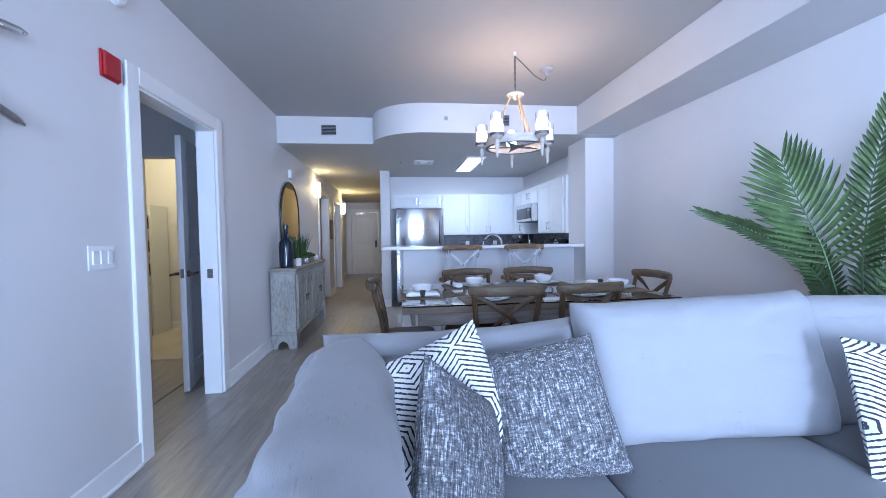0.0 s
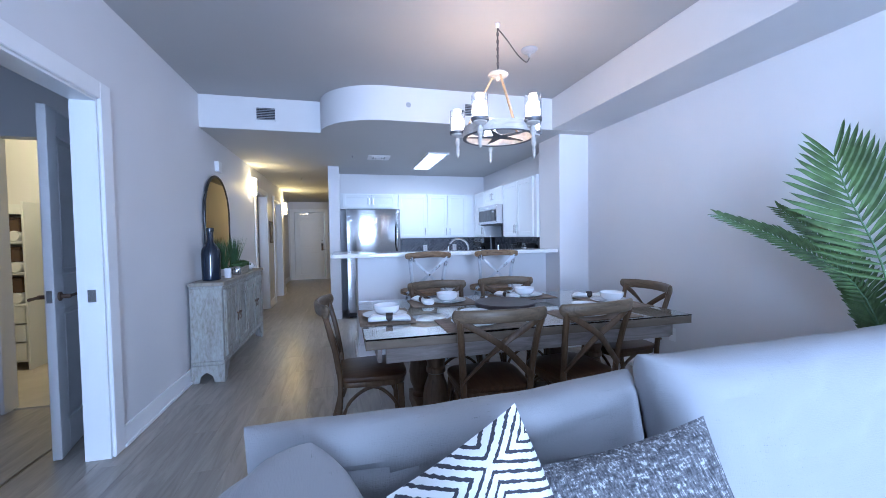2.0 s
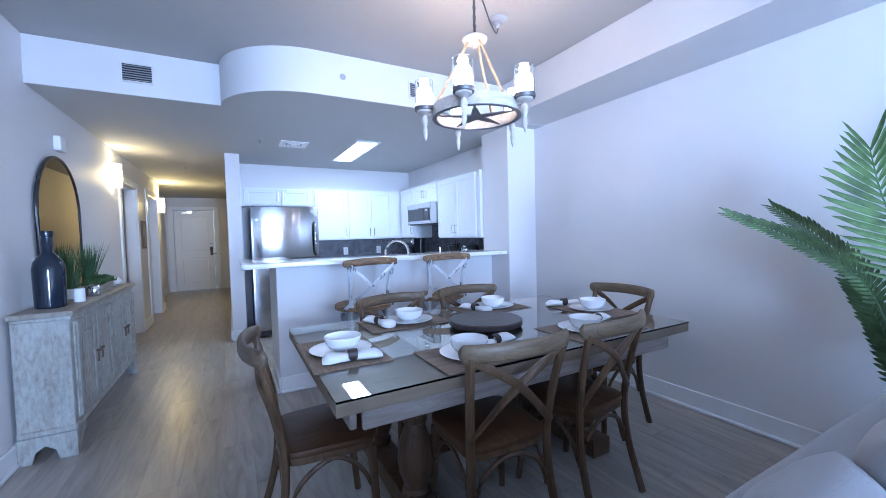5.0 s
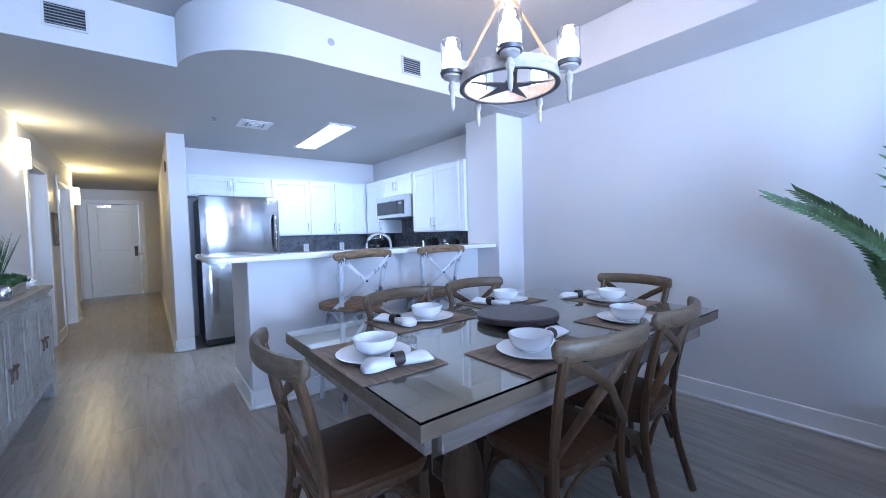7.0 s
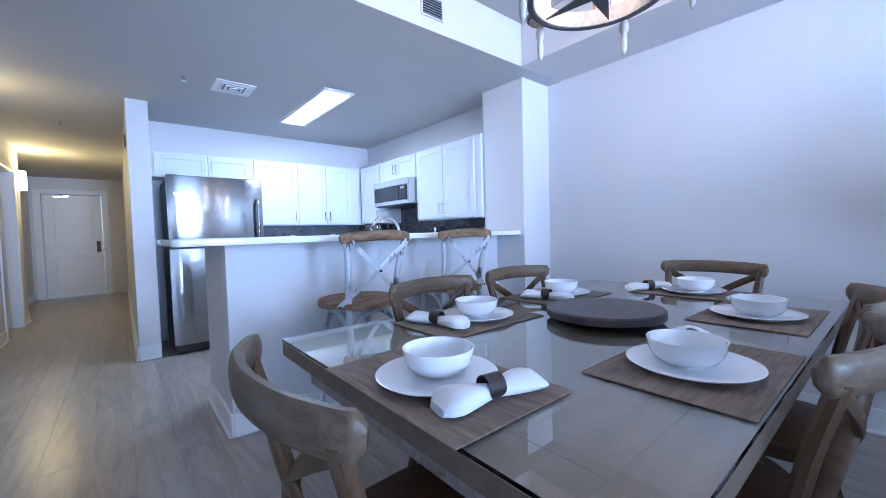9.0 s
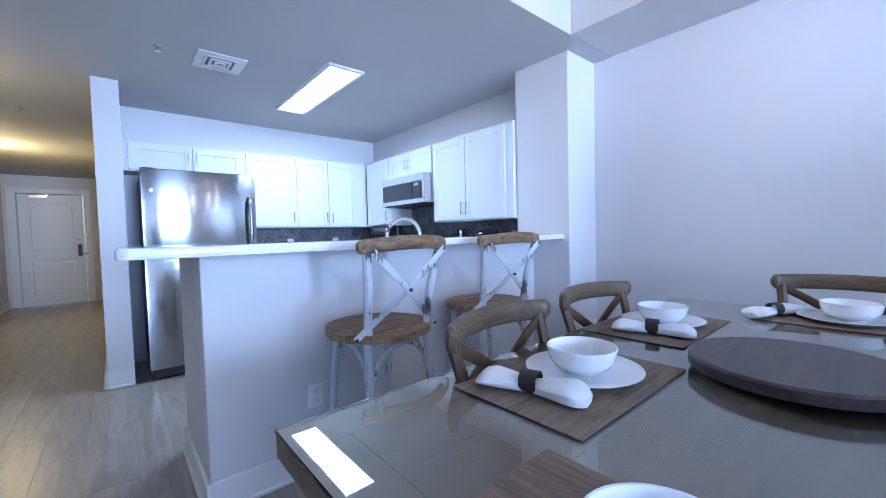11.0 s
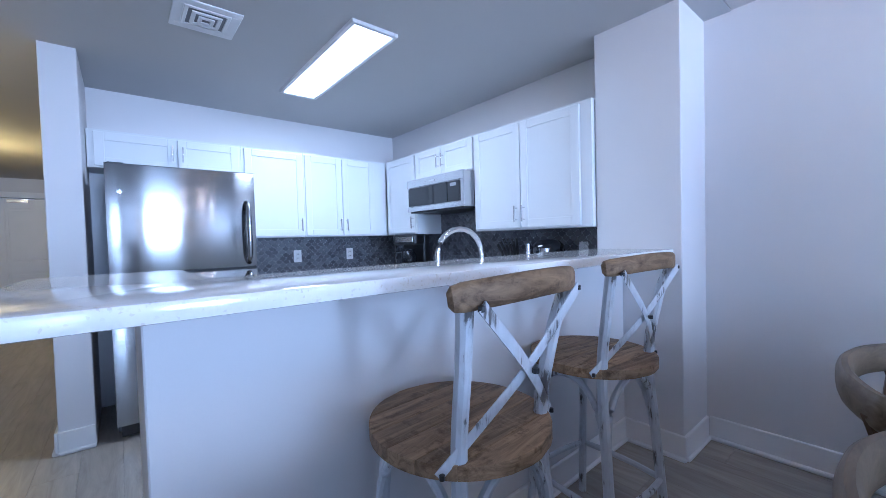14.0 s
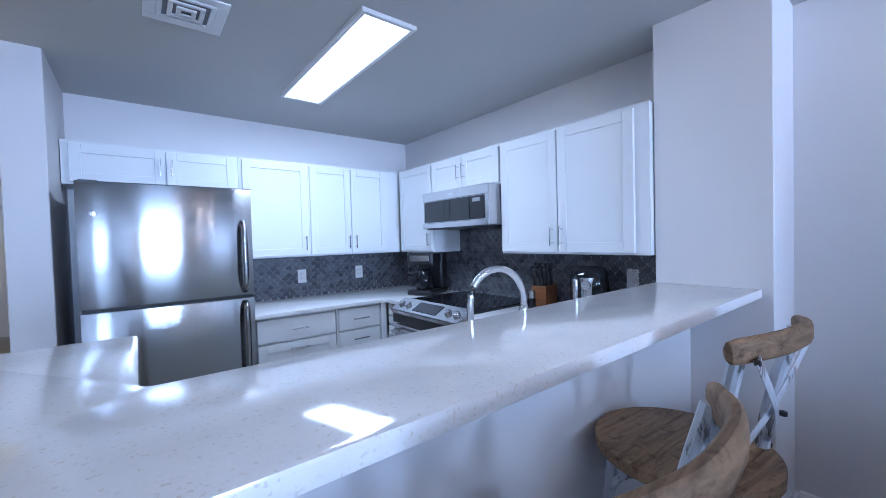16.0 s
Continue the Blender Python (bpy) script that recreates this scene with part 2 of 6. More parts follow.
def bm_tube(pts, r, segs=8, flat=1.0, side=None, taper=1.0, into=None, closed=False, square=1.0, round_ends=False):
    """A rod along points; r is its half width along side (or across), flat scales the other way."""
    bm = bmesh.new()
    pts = [Vector(q) for q in pts]
    n = len(pts)
    rings = []
    up = Vector(side) if side else None
    for i, q in enumerate(pts):
        if closed:
            d = pts[(i + 1) % n] - pts[i - 1]
        else:
            d = pts[min(i + 1, n - 1)] - pts[max(i - 1, 0)]
        d.normalize()
        s = up.copy() if up else (Vector((0, 0, 1)) if abs(d.z) < 0.9 else Vector((1, 0, 0)))
        s = (s - d * s.dot(d)).normalized()
        w = d.cross(s)
        k = r * (1 + (taper - 1) * i / max(1, n - 1))
        if round_ends and not closed:
            k *= (0.45, 0.86)[min(i, n - 1 - i)] if min(i, n - 1 - i) < 2 else 1
        ring = []
        for j in range(segs):
            c, e = math.cos(2 * math.pi * (j + 0.5) / segs), math.sin(2 * math.pi * (j + 0.5) / segs)
            c, e = math.copysign(abs(c) ** square, c), math.copysign(abs(e) ** square, e)
            ring.append(bm.verts.new(q + s * (k * c) + w * (k * flat * e)))
        rings.append(ring)
    loop = list(zip(rings, rings[1:])) + ([(rings[-1], rings[0])] if closed else [])
    for a, b in loop:
        for j in range(segs):
            bm.faces.new((a[j], a[(j + 1) % segs], b[(j + 1) % segs], b[j]))
    if not closed:
        bm.faces.new(list(reversed(rings[0])))
        bm.faces.new(rings[-1])
    bmesh.ops.recalc_face_normals(bm, faces=bm.faces)
    return join(into, bm)


def bm_prism(pts, z0, z1, bevel=0.0, into=None):
    """A flat outline (x, y) given height."""
    bm = bmesh.new()
    lo = [bm.verts.new((x, y, z0)) for x, y in pts]
    hi = [bm.verts.new((x, y, z1)) for x, y in pts]
    n = len(pts)
    bm.faces.new(list(reversed(lo)))
    top = bm.faces.new(hi)
    for i in range(n):
        bm.faces.new((lo[i], lo[(i + 1) % n], hi[(i + 1) % n], hi[i]))
    bmesh.ops.recalc_face_normals(bm, faces=bm.faces)
    if bevel:
        edges = [e for e in bm.edges if abs(e.verts[0].co.z - e.verts[1].co.z) < 1e-6]
        bmesh.ops.bevel(bm, geom=edges, offset=bevel, segments=2, affect="EDGES", profile=0.6)
    return join(into, bm)


def turned(bm, m):
    bmesh.ops.transform(bm, matrix=m, verts=bm.verts)
    return bm


def mesh_of(name, bm, material, smooth=True):
    me = bpy.data.meshes.new(name)
    bm.to_mesh(me)
    bm.free()
    me.materials.append(material)
    if smooth:
        me.polygons.foreach_set("use_smooth", [True] * len(me.polygons))
        me.set_sharp_from_angle(angle=radians(35))
    return me


def part(name, bm, material, parent=None, label="", smooth=True):
    ob = new(name, mesh_of(name, bm, material, smooth))
    if parent is not None:
        ob.parent = parent
    if label:
        ob["label"] = label
    return ob


def thing(name, label, category, m=None, group=""):
    ob = new(name)
    ob.empty_display_size = 0.1
    if m is not None:
        ob.matrix_world = m
    return tagged(ob, label, category, group)


def structure(name, bm, material, label="", category="wall", smooth=False):
    return tagged(part(name, bm, material, None, label, smooth), label, category, kind="structure")


# ---- structure ----
LX, RX = -1.35, 2.57
CZ, KZ = 2.63, 2.315
YB, YK, YE = -3.8, 8.66, 14.05
DOOR0, DOOR1, DOORH = 3.60, 4.48, 2.03
TW = 0.12

floor = structure("floor", bm_box(-4.6, 3.0, YB - 0.2, YE + 0.2, -0.12, -0.006), JOINT, "grey-beige wood-look vinyl plank floor", "floor")


def wall_with(name, x0, x1, y0, y1, z1, holes, along, material=WALL, label="", z0=0.0):
    """A wall of some thickness along 'x' or 'y', with openings (from, to, bottom, top) through it."""
    bm = None
    a0, a1 = (x0, x1) if along == "x" else (y0, y1)
    cur = a0

    def blk(bm, s, e, lo, hi):
        if e - s < 1e-4 or hi - lo < 1e-4:
            return bm
        return bm_box(s, e, y0, y1, lo, hi, into=bm) if along == "x" else bm_box(x0, x1, s, e, lo, hi, into=bm)
    for s, e, lo, hi in sorted(holes):
        bm = blk(bm, cur, s, z0, z1)
        bm = blk(bm, s, e, z0, lo)
        bm = blk(bm, s, e, hi, z1)
        cur = e
    bm = blk(bm, cur, a1, z0, z1)
    return structure(name, bm, material, label, "wall")


O1, O2 = (8.40, 9.26), (9.98, 10.86)
# the first hole is an added opening that lets the west fill in
wall_with("wall_west", LX - TW, LX, YB, 11.3, CZ + 0.1, [(-3.15, -0.25, 0.05, 2.35), (DOOR0, DOOR1, 0, DOORH), (O1[0], O1[1], 0, 1.98), (O2[0], O2[1], 0, 1.98)], "y", label="pale lavender-white painted wall with open doorways")
wall_with("wall_west_far", -1.62 - TW, -1.62, 11.3, YE + 0.1, CZ, [], "y", label="painted hall wall by the entry")
structure("wall_west_return", bm_box(-1.74, LX - TW, 11.18, 11.3, 0, CZ), WALL, "short painted return of the hall wall")
wall_with("wall_east", RX, RX + TW, YB, 5.63, CZ + 0.1, [], "y", label="pale lavender-white painted dining room wall")
structure("wall_column", bm_box(2.22, RX + TW, 5.63, 6.08, 0, CZ, 0.004), WALL, "painted square column at the bar's end", "column")
structure("wall_kitchen_east", bm_box(2.48, 2.6, 6.08, YK + 0.12, 0, CZ), WALL, "painted kitchen wall above the cabinets")
structure("wall_kitchen_north", bm_box(-0.09, 2.6, YK, YK + 0.12, 0, CZ), WALL, "painted kitchen wall above the cabinets")
structure("wall_hall_east", bm_box(-0.25, -0.09, 7.97, YE + 0.1, 0, CZ, 0.004), WALL, "painted wall between hall and kitchen")
wall_with("wall_north", -1.75, 0.0, YE, YE + 0.15, CZ, [(-1.46, -0.60, 0, 2.0)], "x", label="painted end wall of the hall")
wall_with("wall_south", -1.6, 2.8, YB - TW, YB, CZ + 0.1, [(-0.40, 2.00, 0.05, 2.35)], "x", label="painted wall with a wide glazed opening")

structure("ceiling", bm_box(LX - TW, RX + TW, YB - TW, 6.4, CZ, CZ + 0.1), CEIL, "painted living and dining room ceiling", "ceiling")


def soffit_outline():
    pts = [(LX - 0.0, 6.07), (-0.24, 6.07)]
    for k in range(1, 15):
        a = math.radians(90 * k / 14)
        pts.append((-0.24 + 0.62 * (1 - math.cos(a)), 6.07 - 0.565 * math.sin(a)))
    pts += [(RX, 5.505), (RX, YK), (-0.25, YK), (-0.25, YE), (-1.62, YE), (-1.62, 11.3), (LX, 11.3)]
    return pts


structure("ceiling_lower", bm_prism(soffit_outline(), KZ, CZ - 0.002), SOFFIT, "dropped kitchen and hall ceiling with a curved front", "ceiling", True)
# thin added sheet: its darker colour shades the underside, the soffit's front stays light
structure("ceiling_kitchen", bm_prism(soffit_outline(), KZ - 0.003, KZ - 0.0005), UNDERSIDE, "thin grey-white sheet darkening the kitchen and hall ceiling", "ceiling")
structure("beam", bm_box(2.06, RX, YB, 5.503, KZ, CZ - 0.002, 0.004), SOFFIT, "boxed painted ceiling beam along the wall", "beam")

# baseboards and casings
BB = 0.13


def baseboard(x0, x1, y0, y1):
    bm = bm_box(x0, x1, y0, y1, 0, BB, 0.004)
    if x1 - x0 < y1 - y0:
        bm = bm_box(x0 - 0.012, x1 + 0.012, y0, y1, 0, 0.022, 0.006, into=bm)
    else:
        bm = bm_box(x0, x1, y0 - 0.012, y1 + 0.012, 0, 0.022, 0.006, into=bm)
    return structure("baseboard", bm, TRIM, "white painted baseboard", "baseboard")


T = 0.016
for y0, y1 in ((-0.25, DOOR0 - 0.10), (DOOR1 + 0.10, O1[0] - 0.09), (O1[1] + 0.09, O2[0] - 0.09), (O2[1] + 0.09, 11.3)):
    baseboard(LX, LX + T, y0, y1)
baseboard(RX - T, RX, YB, 5.63 - T)
baseboard(2.22, RX - T, 5.63 - T, 5.63)
baseboard(2.22 - T, 2.22, 5.63 - T, 5.93)
baseboard(-0.25 - T, -0.25, 7.97 - T, YE)
baseboard(-0.25, -0.09, 7.97 - T, 7.97)
baseboard(-1.62, -1.62 + T, 11.3, YE)


def casing(y0, y1, h, w=0.10, deep=0.02):
    bm = bm_box(LX, LX + deep, y0 - w, y0, 0, h + w, 0.005)
    bm = bm_box(LX, LX + deep, y1, y1 + w, 0, h + w, 0.005, into=bm)
    bm = bm_box(LX, LX + deep, y0, y1, h, h + w, 0.005, into=bm)
    for s in (y0, y1 - 0.012):
        bm = bm_box(LX - TW - 0.004, LX + 0.001, s, s + 0.012, 0, h, into=bm)
    bm = bm_box(LX - TW - 0.004, LX + 0.001, y0 + 0.012, y1 - 0.012, h - 0.012, h, into=bm)
    return structure("trim", bm, TRIM, "white painted door casing and jamb", "door casing")


casing(DOOR0, DOOR1, DOORH)
casing(O1[0], O1[1], 1.98, 0.08)
casing(O2[0], O2[1], 1.98, 0.08)

# rooms glimpsed through the doorways
structure("wall_bedroom_north", bm_box(-4.4, -2.45, 5.36, 5.46, 0, CZ), WALL, "grey-blue shaded bedroom wall")
structure("wall_bedroom_north_east", bm_box(-1.80, LX - TW, 5.36, 5.46, 0, CZ), WALL, "shaded bedroom wall")
structure("wall_bedroom_lintel", bm_box(-2.45, -1.80, 5.36, 5.46, 2.0, CZ), WALL, "shaded bedroom wall over an opening")
structure("wall_bedroom_west", bm_box(-4.5, -4.4, 1.5, 8.0, 0, CZ), WALL, "bedroom wall")
structure("wall_bedroom_south", bm_box(-4.4, LX - TW, 1.5, 1.6, 0, CZ), WALL, "bedroom wall")
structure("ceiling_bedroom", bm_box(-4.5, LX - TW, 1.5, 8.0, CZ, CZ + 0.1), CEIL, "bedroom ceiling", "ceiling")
structure("wall_bath_north", bm_box(-4.4, LX - TW, 6.85, 6.95, 0, CZ), WALL, "bathroom wall in warm light")
structure("floor_bath", bm_box(-4.4, LX - TW, 5.42, 6.85, -0.004, 0.012), plain("bath tile", (0.55, 0.50, 0.43), 0.4, vary=0.08), "pale bathroom floor", "floor")
lamp("bath_light", "POINT", pose(-2.7, 6.1, 2.3), 34, (1.0, 0.74, 0.32), size=0.1)
structure("wall_side_rooms", bm_box(-2.6, -2.5, 8.0, 12.0, 0, CZ), WALL, "wall of the room beyond the hall doorway")
structure("wall_side_rooms_south", bm_box(-2.6, LX - TW, 7.9, 8.0, 0, CZ), WALL, "wall of the room beyond the hall doorway")
structure("wall_side_rooms_middle", bm_box(-2.5, LX - TW, 9.55, 9.67, 0, CZ), WALL, "wall between side rooms")
structure("wall_side_rooms_north", bm_box(-2.5, LX - TW, 11.3, 11.42, 0, CZ), WALL, "wall of the room beyond the hall doorway")
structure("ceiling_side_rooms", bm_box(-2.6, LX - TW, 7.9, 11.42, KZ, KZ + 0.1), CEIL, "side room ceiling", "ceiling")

# ---- doors of the setting ----


def lever(parent, x, y, z, dx, dy):
    """A dark bronze lever handle on a plate; (dx, dy) is the way out of the door's face."""
    part("rose", bm_lathe([(0, 0), (0.026, 0), (0.026, 0.008), (0.012, 0.012), (0.012, 0.05), (0, 0.05)], 14), BROWNPL, parent)
    rose = scene.collection.objects[-1]
    rose.matrix_local = Matrix.Translation((x, y, z)) @ Vector((dx, dy, 0)).to_track_quat("Z", "Y").to_matrix().to_4x4()
    e = Vector((x + dx * 0.045, y + dy * 0.045, z))
    a = Vector((-dy, dx, 0))
    part("lever", bm_tube([e - a * 0.01, e + a * 0.05, e + a * 0.11], 0.009, 8, 0.8), BROWNPL, parent)


def panel_door(name, w, h, label, m, panels, material=TRIM):
    """A door leaf in its own frame: x along the leaf from its hinge, y across, with sunk panels."""
    d = tagged(thing(name, label, "door", m), kind="structure")
    t = 0.042
    part("leaf_core", bm_box(0.002, w - 0.002, -t / 2 + 0.015, t / 2 - 0.015, 0.012, h), material, d)
    edges = [0.012] + [z for p in panels for z in p] + [h]
    st = 0.115
    for a, b in ((0, st), (w - st, w)):
        part("stile", bm_box(a, b, -t / 2, t / 2, 0.01, h, 0.003), material, d)
    for a, b in zip(edges[0::2], edges[1::2]):
        part("rail", bm_box(st, w - st, -t / 2, t / 2, a, b, 0.003), material, d)
    for a, b in panels:
        part("panel", bm_box(st + 0.03, w - st - 0.03, -t / 2 + 0.007, t / 2 - 0.007, a + 0.03, b - 0.03, 0.007), material, d)
    return d


entry = panel_door("door_1", 0.83, 1.985, "white two-panel entry door, shut", pose(-1.445, YE + 0.02, 0), [(0.16, 0.80), (0.96, 1.83)])
lever(entry, 0.765, -0.021, 0.90, 0, -1)
part("lock_plate", bm_box(0.735, 0.795, -0.034, -0.021, 0.86, 1.08, 0.006), BROWNPL, entry, "dark electronic lock plate")
part("keypad", bm_box(0.742, 0.788, -0.044, -0.034, 1.0, 1.07, 0.005), BLACK, entry, "black keypad")
part("deadbolt", bm_lathe([(0, 0), (0.02, 0), (0.02, 0.012), (0, 0.012)], 12, (0.765, -0.033, 1.16)), BROWNPL, entry)
closer = thing("door_closer", "nickel door closer box on the entry door", "door closer", pose(-1.30, YE - 0.0, 1.95))
part("closer_body", bm_box(0, 0.24, -0.06, -0.002, -0.035, 0.02, 0.006), CHROME, closer)
part("closer_arm", bm_tube([(0.05, -0.04, 0.02), (0.30, -0.055, 0.03), (0.42, -0.01, 0.045)], 0.008), CHROME, closer)
frame_bm = bm_box(-1.57, -1.46, YE - 0.016, YE, 0, 2.09, 0.004)
frame_bm = bm_box(-0.60, -0.50, YE - 0.016, YE, 0, 2.09, 0.004, into=frame_bm)
frame_bm = bm_box(-1.46, -0.60, YE - 0.016, YE, 2.0, 2.09, 0.004, into=frame_bm)
structure("trim_entry", frame_bm, TRIM, "white casing round the entry door", "door casing")

room_door = panel_door("door_2", 0.84, 2.0, "white bedroom door swung open, dull in shade", pose(-1.80, 5.33, 0, 0, 0, -78), [(0.2, 0.85), (1.05, 1.85)])
lever(room_door, 0.78, -0.021, 0.93, 0, -1)
lever(room_door, 0.78, 0.021, 0.93, 0, 1)
part("latch_plate", bm_box(0.839, 0.843, -0.012, 0.012, 0.90, 0.97), CHROME, room_door)
strike = structure("strike_plate", bm_box(LX - 0.075, LX - 0.035, DOOR1 - 0.016, DOOR1 - 0.0118, 0.90, 0.97, 0.001), CHROME, "nickel strike plate in the jamb", "strike plate")
hall_door = panel_door("door_3", 0.80, 1.96, "white hall door standing open", pose(LX - 0.14, O1[1] - 0.03, 0, 0, 0, 186), [(0.2, 0.85), (1.05, 1.82)])
for z in (0.25, 1.0, 1.75):
    part("hinge", bm_lathe([(0.006, 0), (0.006, 0.09)], 8, (-0.004, 0.024, z)), CHROME, hall_door)
hall_door2 = panel_door("door_4", 0.80, 1.96, "pale blue-grey shaded hall door, half open", pose(LX - 0.10, O2[1] - 0.03, 0, 0, 0, 205), [(0.2, 0.85), (1.05, 1.82)])

# the glazed balcony door behind, and an unseen opening added for west fill
fill_opening = tagged(thing("window_2", "unseen bronze-framed opening added for the west fill light", "window"), kind="structure")
FRAMEBR = plain("bronze frame", (0.10, 0.065, 0.045), 0.5)
win = tagged(thing("window_1", "wide glazed balcony door with dark frame", "window"), kind="structure")
for x in (-0.40, 0.36, 0.78, 1.19, 1.95):
    part("window_frame", bm_box(x, x + 0.05, YB - 0.09, YB - 0.03, 0.05, 2.35), FRAMEBR, win)
for z in (0.05, 2.30):
    part("window_rail", bm_box(-0.35, 1.95, YB - 0.09, YB - 0.03, z, z + 0.05), FRAMEBR, win)

# bars of the added west opening
for y in (-3.15, -2.20, -1.25, -0.30):
    part("window_frame", bm_box(LX - 0.10, LX - 0.04, y, y + 0.05, 0.05, 2.35), FRAMEBR, fill_opening)
for z in (0.05, 2.30):
    part("window_rail", bm_box(LX - 0.10, LX - 0.04, -3.10, -0.30, z, z + 0.05), FRAMEBR, fill_opening)

CURTAIN = plain("tan curtain cloth", (0.42, 0.31, 0.20), 0.9, vary=0.15, scale=6, fine=300, relief=0.3, stretch=(1, 1, 0.1))
for x0, x1 in ((-0.44, 0.02), (1.28, 2.04)):
    cur = thing("curtain", "tan cloth curtain drawn aside at the balcony door", "curtain", pose(0, YB + 0.06, 0), "curtains")
    n = int((x1 - x0) / 0.012)
    wave = [(x0 + (x1 - x0) * k / n, 0.022 * math.sin(k * 0.62)) for k in range(n + 1)]
    part("cloth", bm_prism(wave + [(x, y + 0.004) for x, y in reversed(wave)], 0.02, 2.36), CURTAIN, cur, "", True)
    part("rail_hem", bm_box(x0, x1, -0.026, 0.03, 2.36, 2.38, 0.004), CURTAIN, cur)

# ---- kitchen ----


def shaker(name, parent, m, w, h, t=0.02, st=0.055, material=CABINET):
    """A shaker front: x across, z up, front at y = 0 looking to -y; returns the door object."""
    bm = bm_box(st, w - st, 0.008, t, st, h - st)
    ob = part(name, bm, material, parent, "", False)
    ob.matrix_local = m
    for piece, x0, x1, z0, z1 in (("stile", 0, st, 0, h), ("stile", w - st, w, 0, h), ("rail", st, w - st, 0, st), ("rail", st, w - st, h - st, h)):
        part(piece, bm_box(x0, x1, 0, t, z0, z1, 0.002), material, ob, "", False)
    return ob


def bar_pull(parent, x, z, length, upright=True):
    d = Vector((0, 0, 1)) if upright else Vector((1, 0, 0))
    c = Vector((x, -0.03, z))
    bm = bm_tube([c - d * length / 2, c + d * length / 2], 0.0055, 8)
    for s in (-0.36, 0.36):
        q = c + d * length * s
        bm = bm_tube([q, q + Vector((0, 0.03, 0))], 0.0045, 6, into=bm)
    part("handle", bm, CHROME, parent, "brushed nickel bar handle")


def wall_cabinet(label, m, w, z0, z1, doors, deep=0.28, group="wall cabinets"):
    """doors: (from, to, handle side) along the width; m puts the front's left foot."""
    c = thing("wall_cabinet", label, "cabinet", m, group)
    part("body", bm_box(0, w, 0.0, deep, z0, z1), CABINET, c, "", False)
    for a, b, side in doors:
        d = shaker("door", c, Matrix.Translation((a, -0.021, z0 + 0.012)), b - a, z1 - z0 - 0.03)
        hx = {"r": b - a - 0.028, "l": 0.028}[side]
        bar_pull(d, hx, 0.095 if z1 - z0 > 0.4 else (z1 - z0) * 0.45, 0.11)
    return c


UB, UT = 1.21, 1.955
NF = 8.36  # face of the north wall cabinets
wall_cabinet("white shaker cabinet over the refrigerator", pose(-0.085, NF, 0), 0.92, 1.70, UT, [(0.035, 0.49, "r"), (0.497, 0.90, "l")], 0.295)
wall_cabinet("white shaker wall cabinet with one door", pose(0.837, NF, 0), 0.50, UB, UT, [(0.02, 0.49, "r")], 0.295)
wall_cabinet("white shaker wall cabinet with two doors", pose(1.339, NF, 0), 0.849, UB, UT, [(0.008, 0.355, "r"), (0.362, 0.70, "l")], 0.295)
EF = 2.19  # face of the east wall cabinets
wall_cabinet("white shaker corner cabinet beside the microwave", pose(EF, 8.335, 0, 0, 0, -90), 0.52, UB, UT, [(0.03, 0.505, "r")], 0.285)
wall_cabinet("short white shaker cabinet over the microwave", pose(EF, 7.813, 0, 0, 0, -90), 0.76, 1.685, UT, [(0.008, 0.375, "r"), (0.382, 0.752, "l")], 0.285)
wall_cabinet("white shaker wall cabinet with two tall doors", pose(EF, 7.051, 0, 0, 0, -90), 0.965, UB, UT, [(0.012, 0.447, "r"), (0.455, 0.895, "l")], 0.285)

# microwave
mw = thing("microwave", "stainless over-range microwave with a black glass door", "microwave", pose(2.075, 7.805, 1.405, 0, 0, -90))
part("body", bm_box(0, 0.745, 0.0, 0.40, 0, 0.278, 0.004), BRIGHTSTEEL, mw)
part("door_glass", bm_box(0.03, 0.56, -0.012, 0.0, 0.045, 0.205, 0.003), DARKGLASS, mw, "black glass door")
part("control_panel", bm_box(0.565, 0.70, -0.011, 0.0, 0.045, 0.205, 0.003), BLACK, mw, "black control panel")
part("door_frame", bm_box(0.0, 0.745, -0.006, 0.0, 0.0, 0.04, 0.002), BRIGHTSTEEL, mw)
part("door_frame", bm_box(0.0, 0.745, -0.006, 0.0, 0.21, 0.278, 0.002), BRIGHTSTEEL, mw)
part("badge", bm_box(0.33, 0.40, -0.009, -0.006, 0.235, 0.25), CHROME, mw)
part("display", bm_box(0.60, 0.67, -0.0135, -0.011, 0.165, 0.19), GREYPL, mw)
part("underside_grille", bm_box(0.02, 0.72, 0.02, 0.36, -0.012, 0.0), BLACK, mw)

# refrigerator
fr = thing("refrigerator", "stainless steel top-freezer refrigerator with dark grey sides", "refrigerator", pose(0.005, 7.9, 0))
FW = 0.81
part("cabinet_body", bm_box(0.004, FW - 0.004, 0.075, 0.72, 0.04, 1.645, 0.004), GREYSIDE, fr, "dark grey side panels")


def fridge_door(z0, z1):
    """A door skin that bulges slightly across its width."""
    pts = [(0.0, 0.068), (0.0, 0.012)]
    pts += [(FW * k / 20, 0.012 - 0.013 * math.sin(math.pi * k / 20) ** 0.7) for k in range(1, 20)]
    pts += [(FW, 0.012), (FW, 0.068)]
    return part("door", bm_prism(pts, z0, z1, 0.004), STEEL, fr, "brushed stainless door")


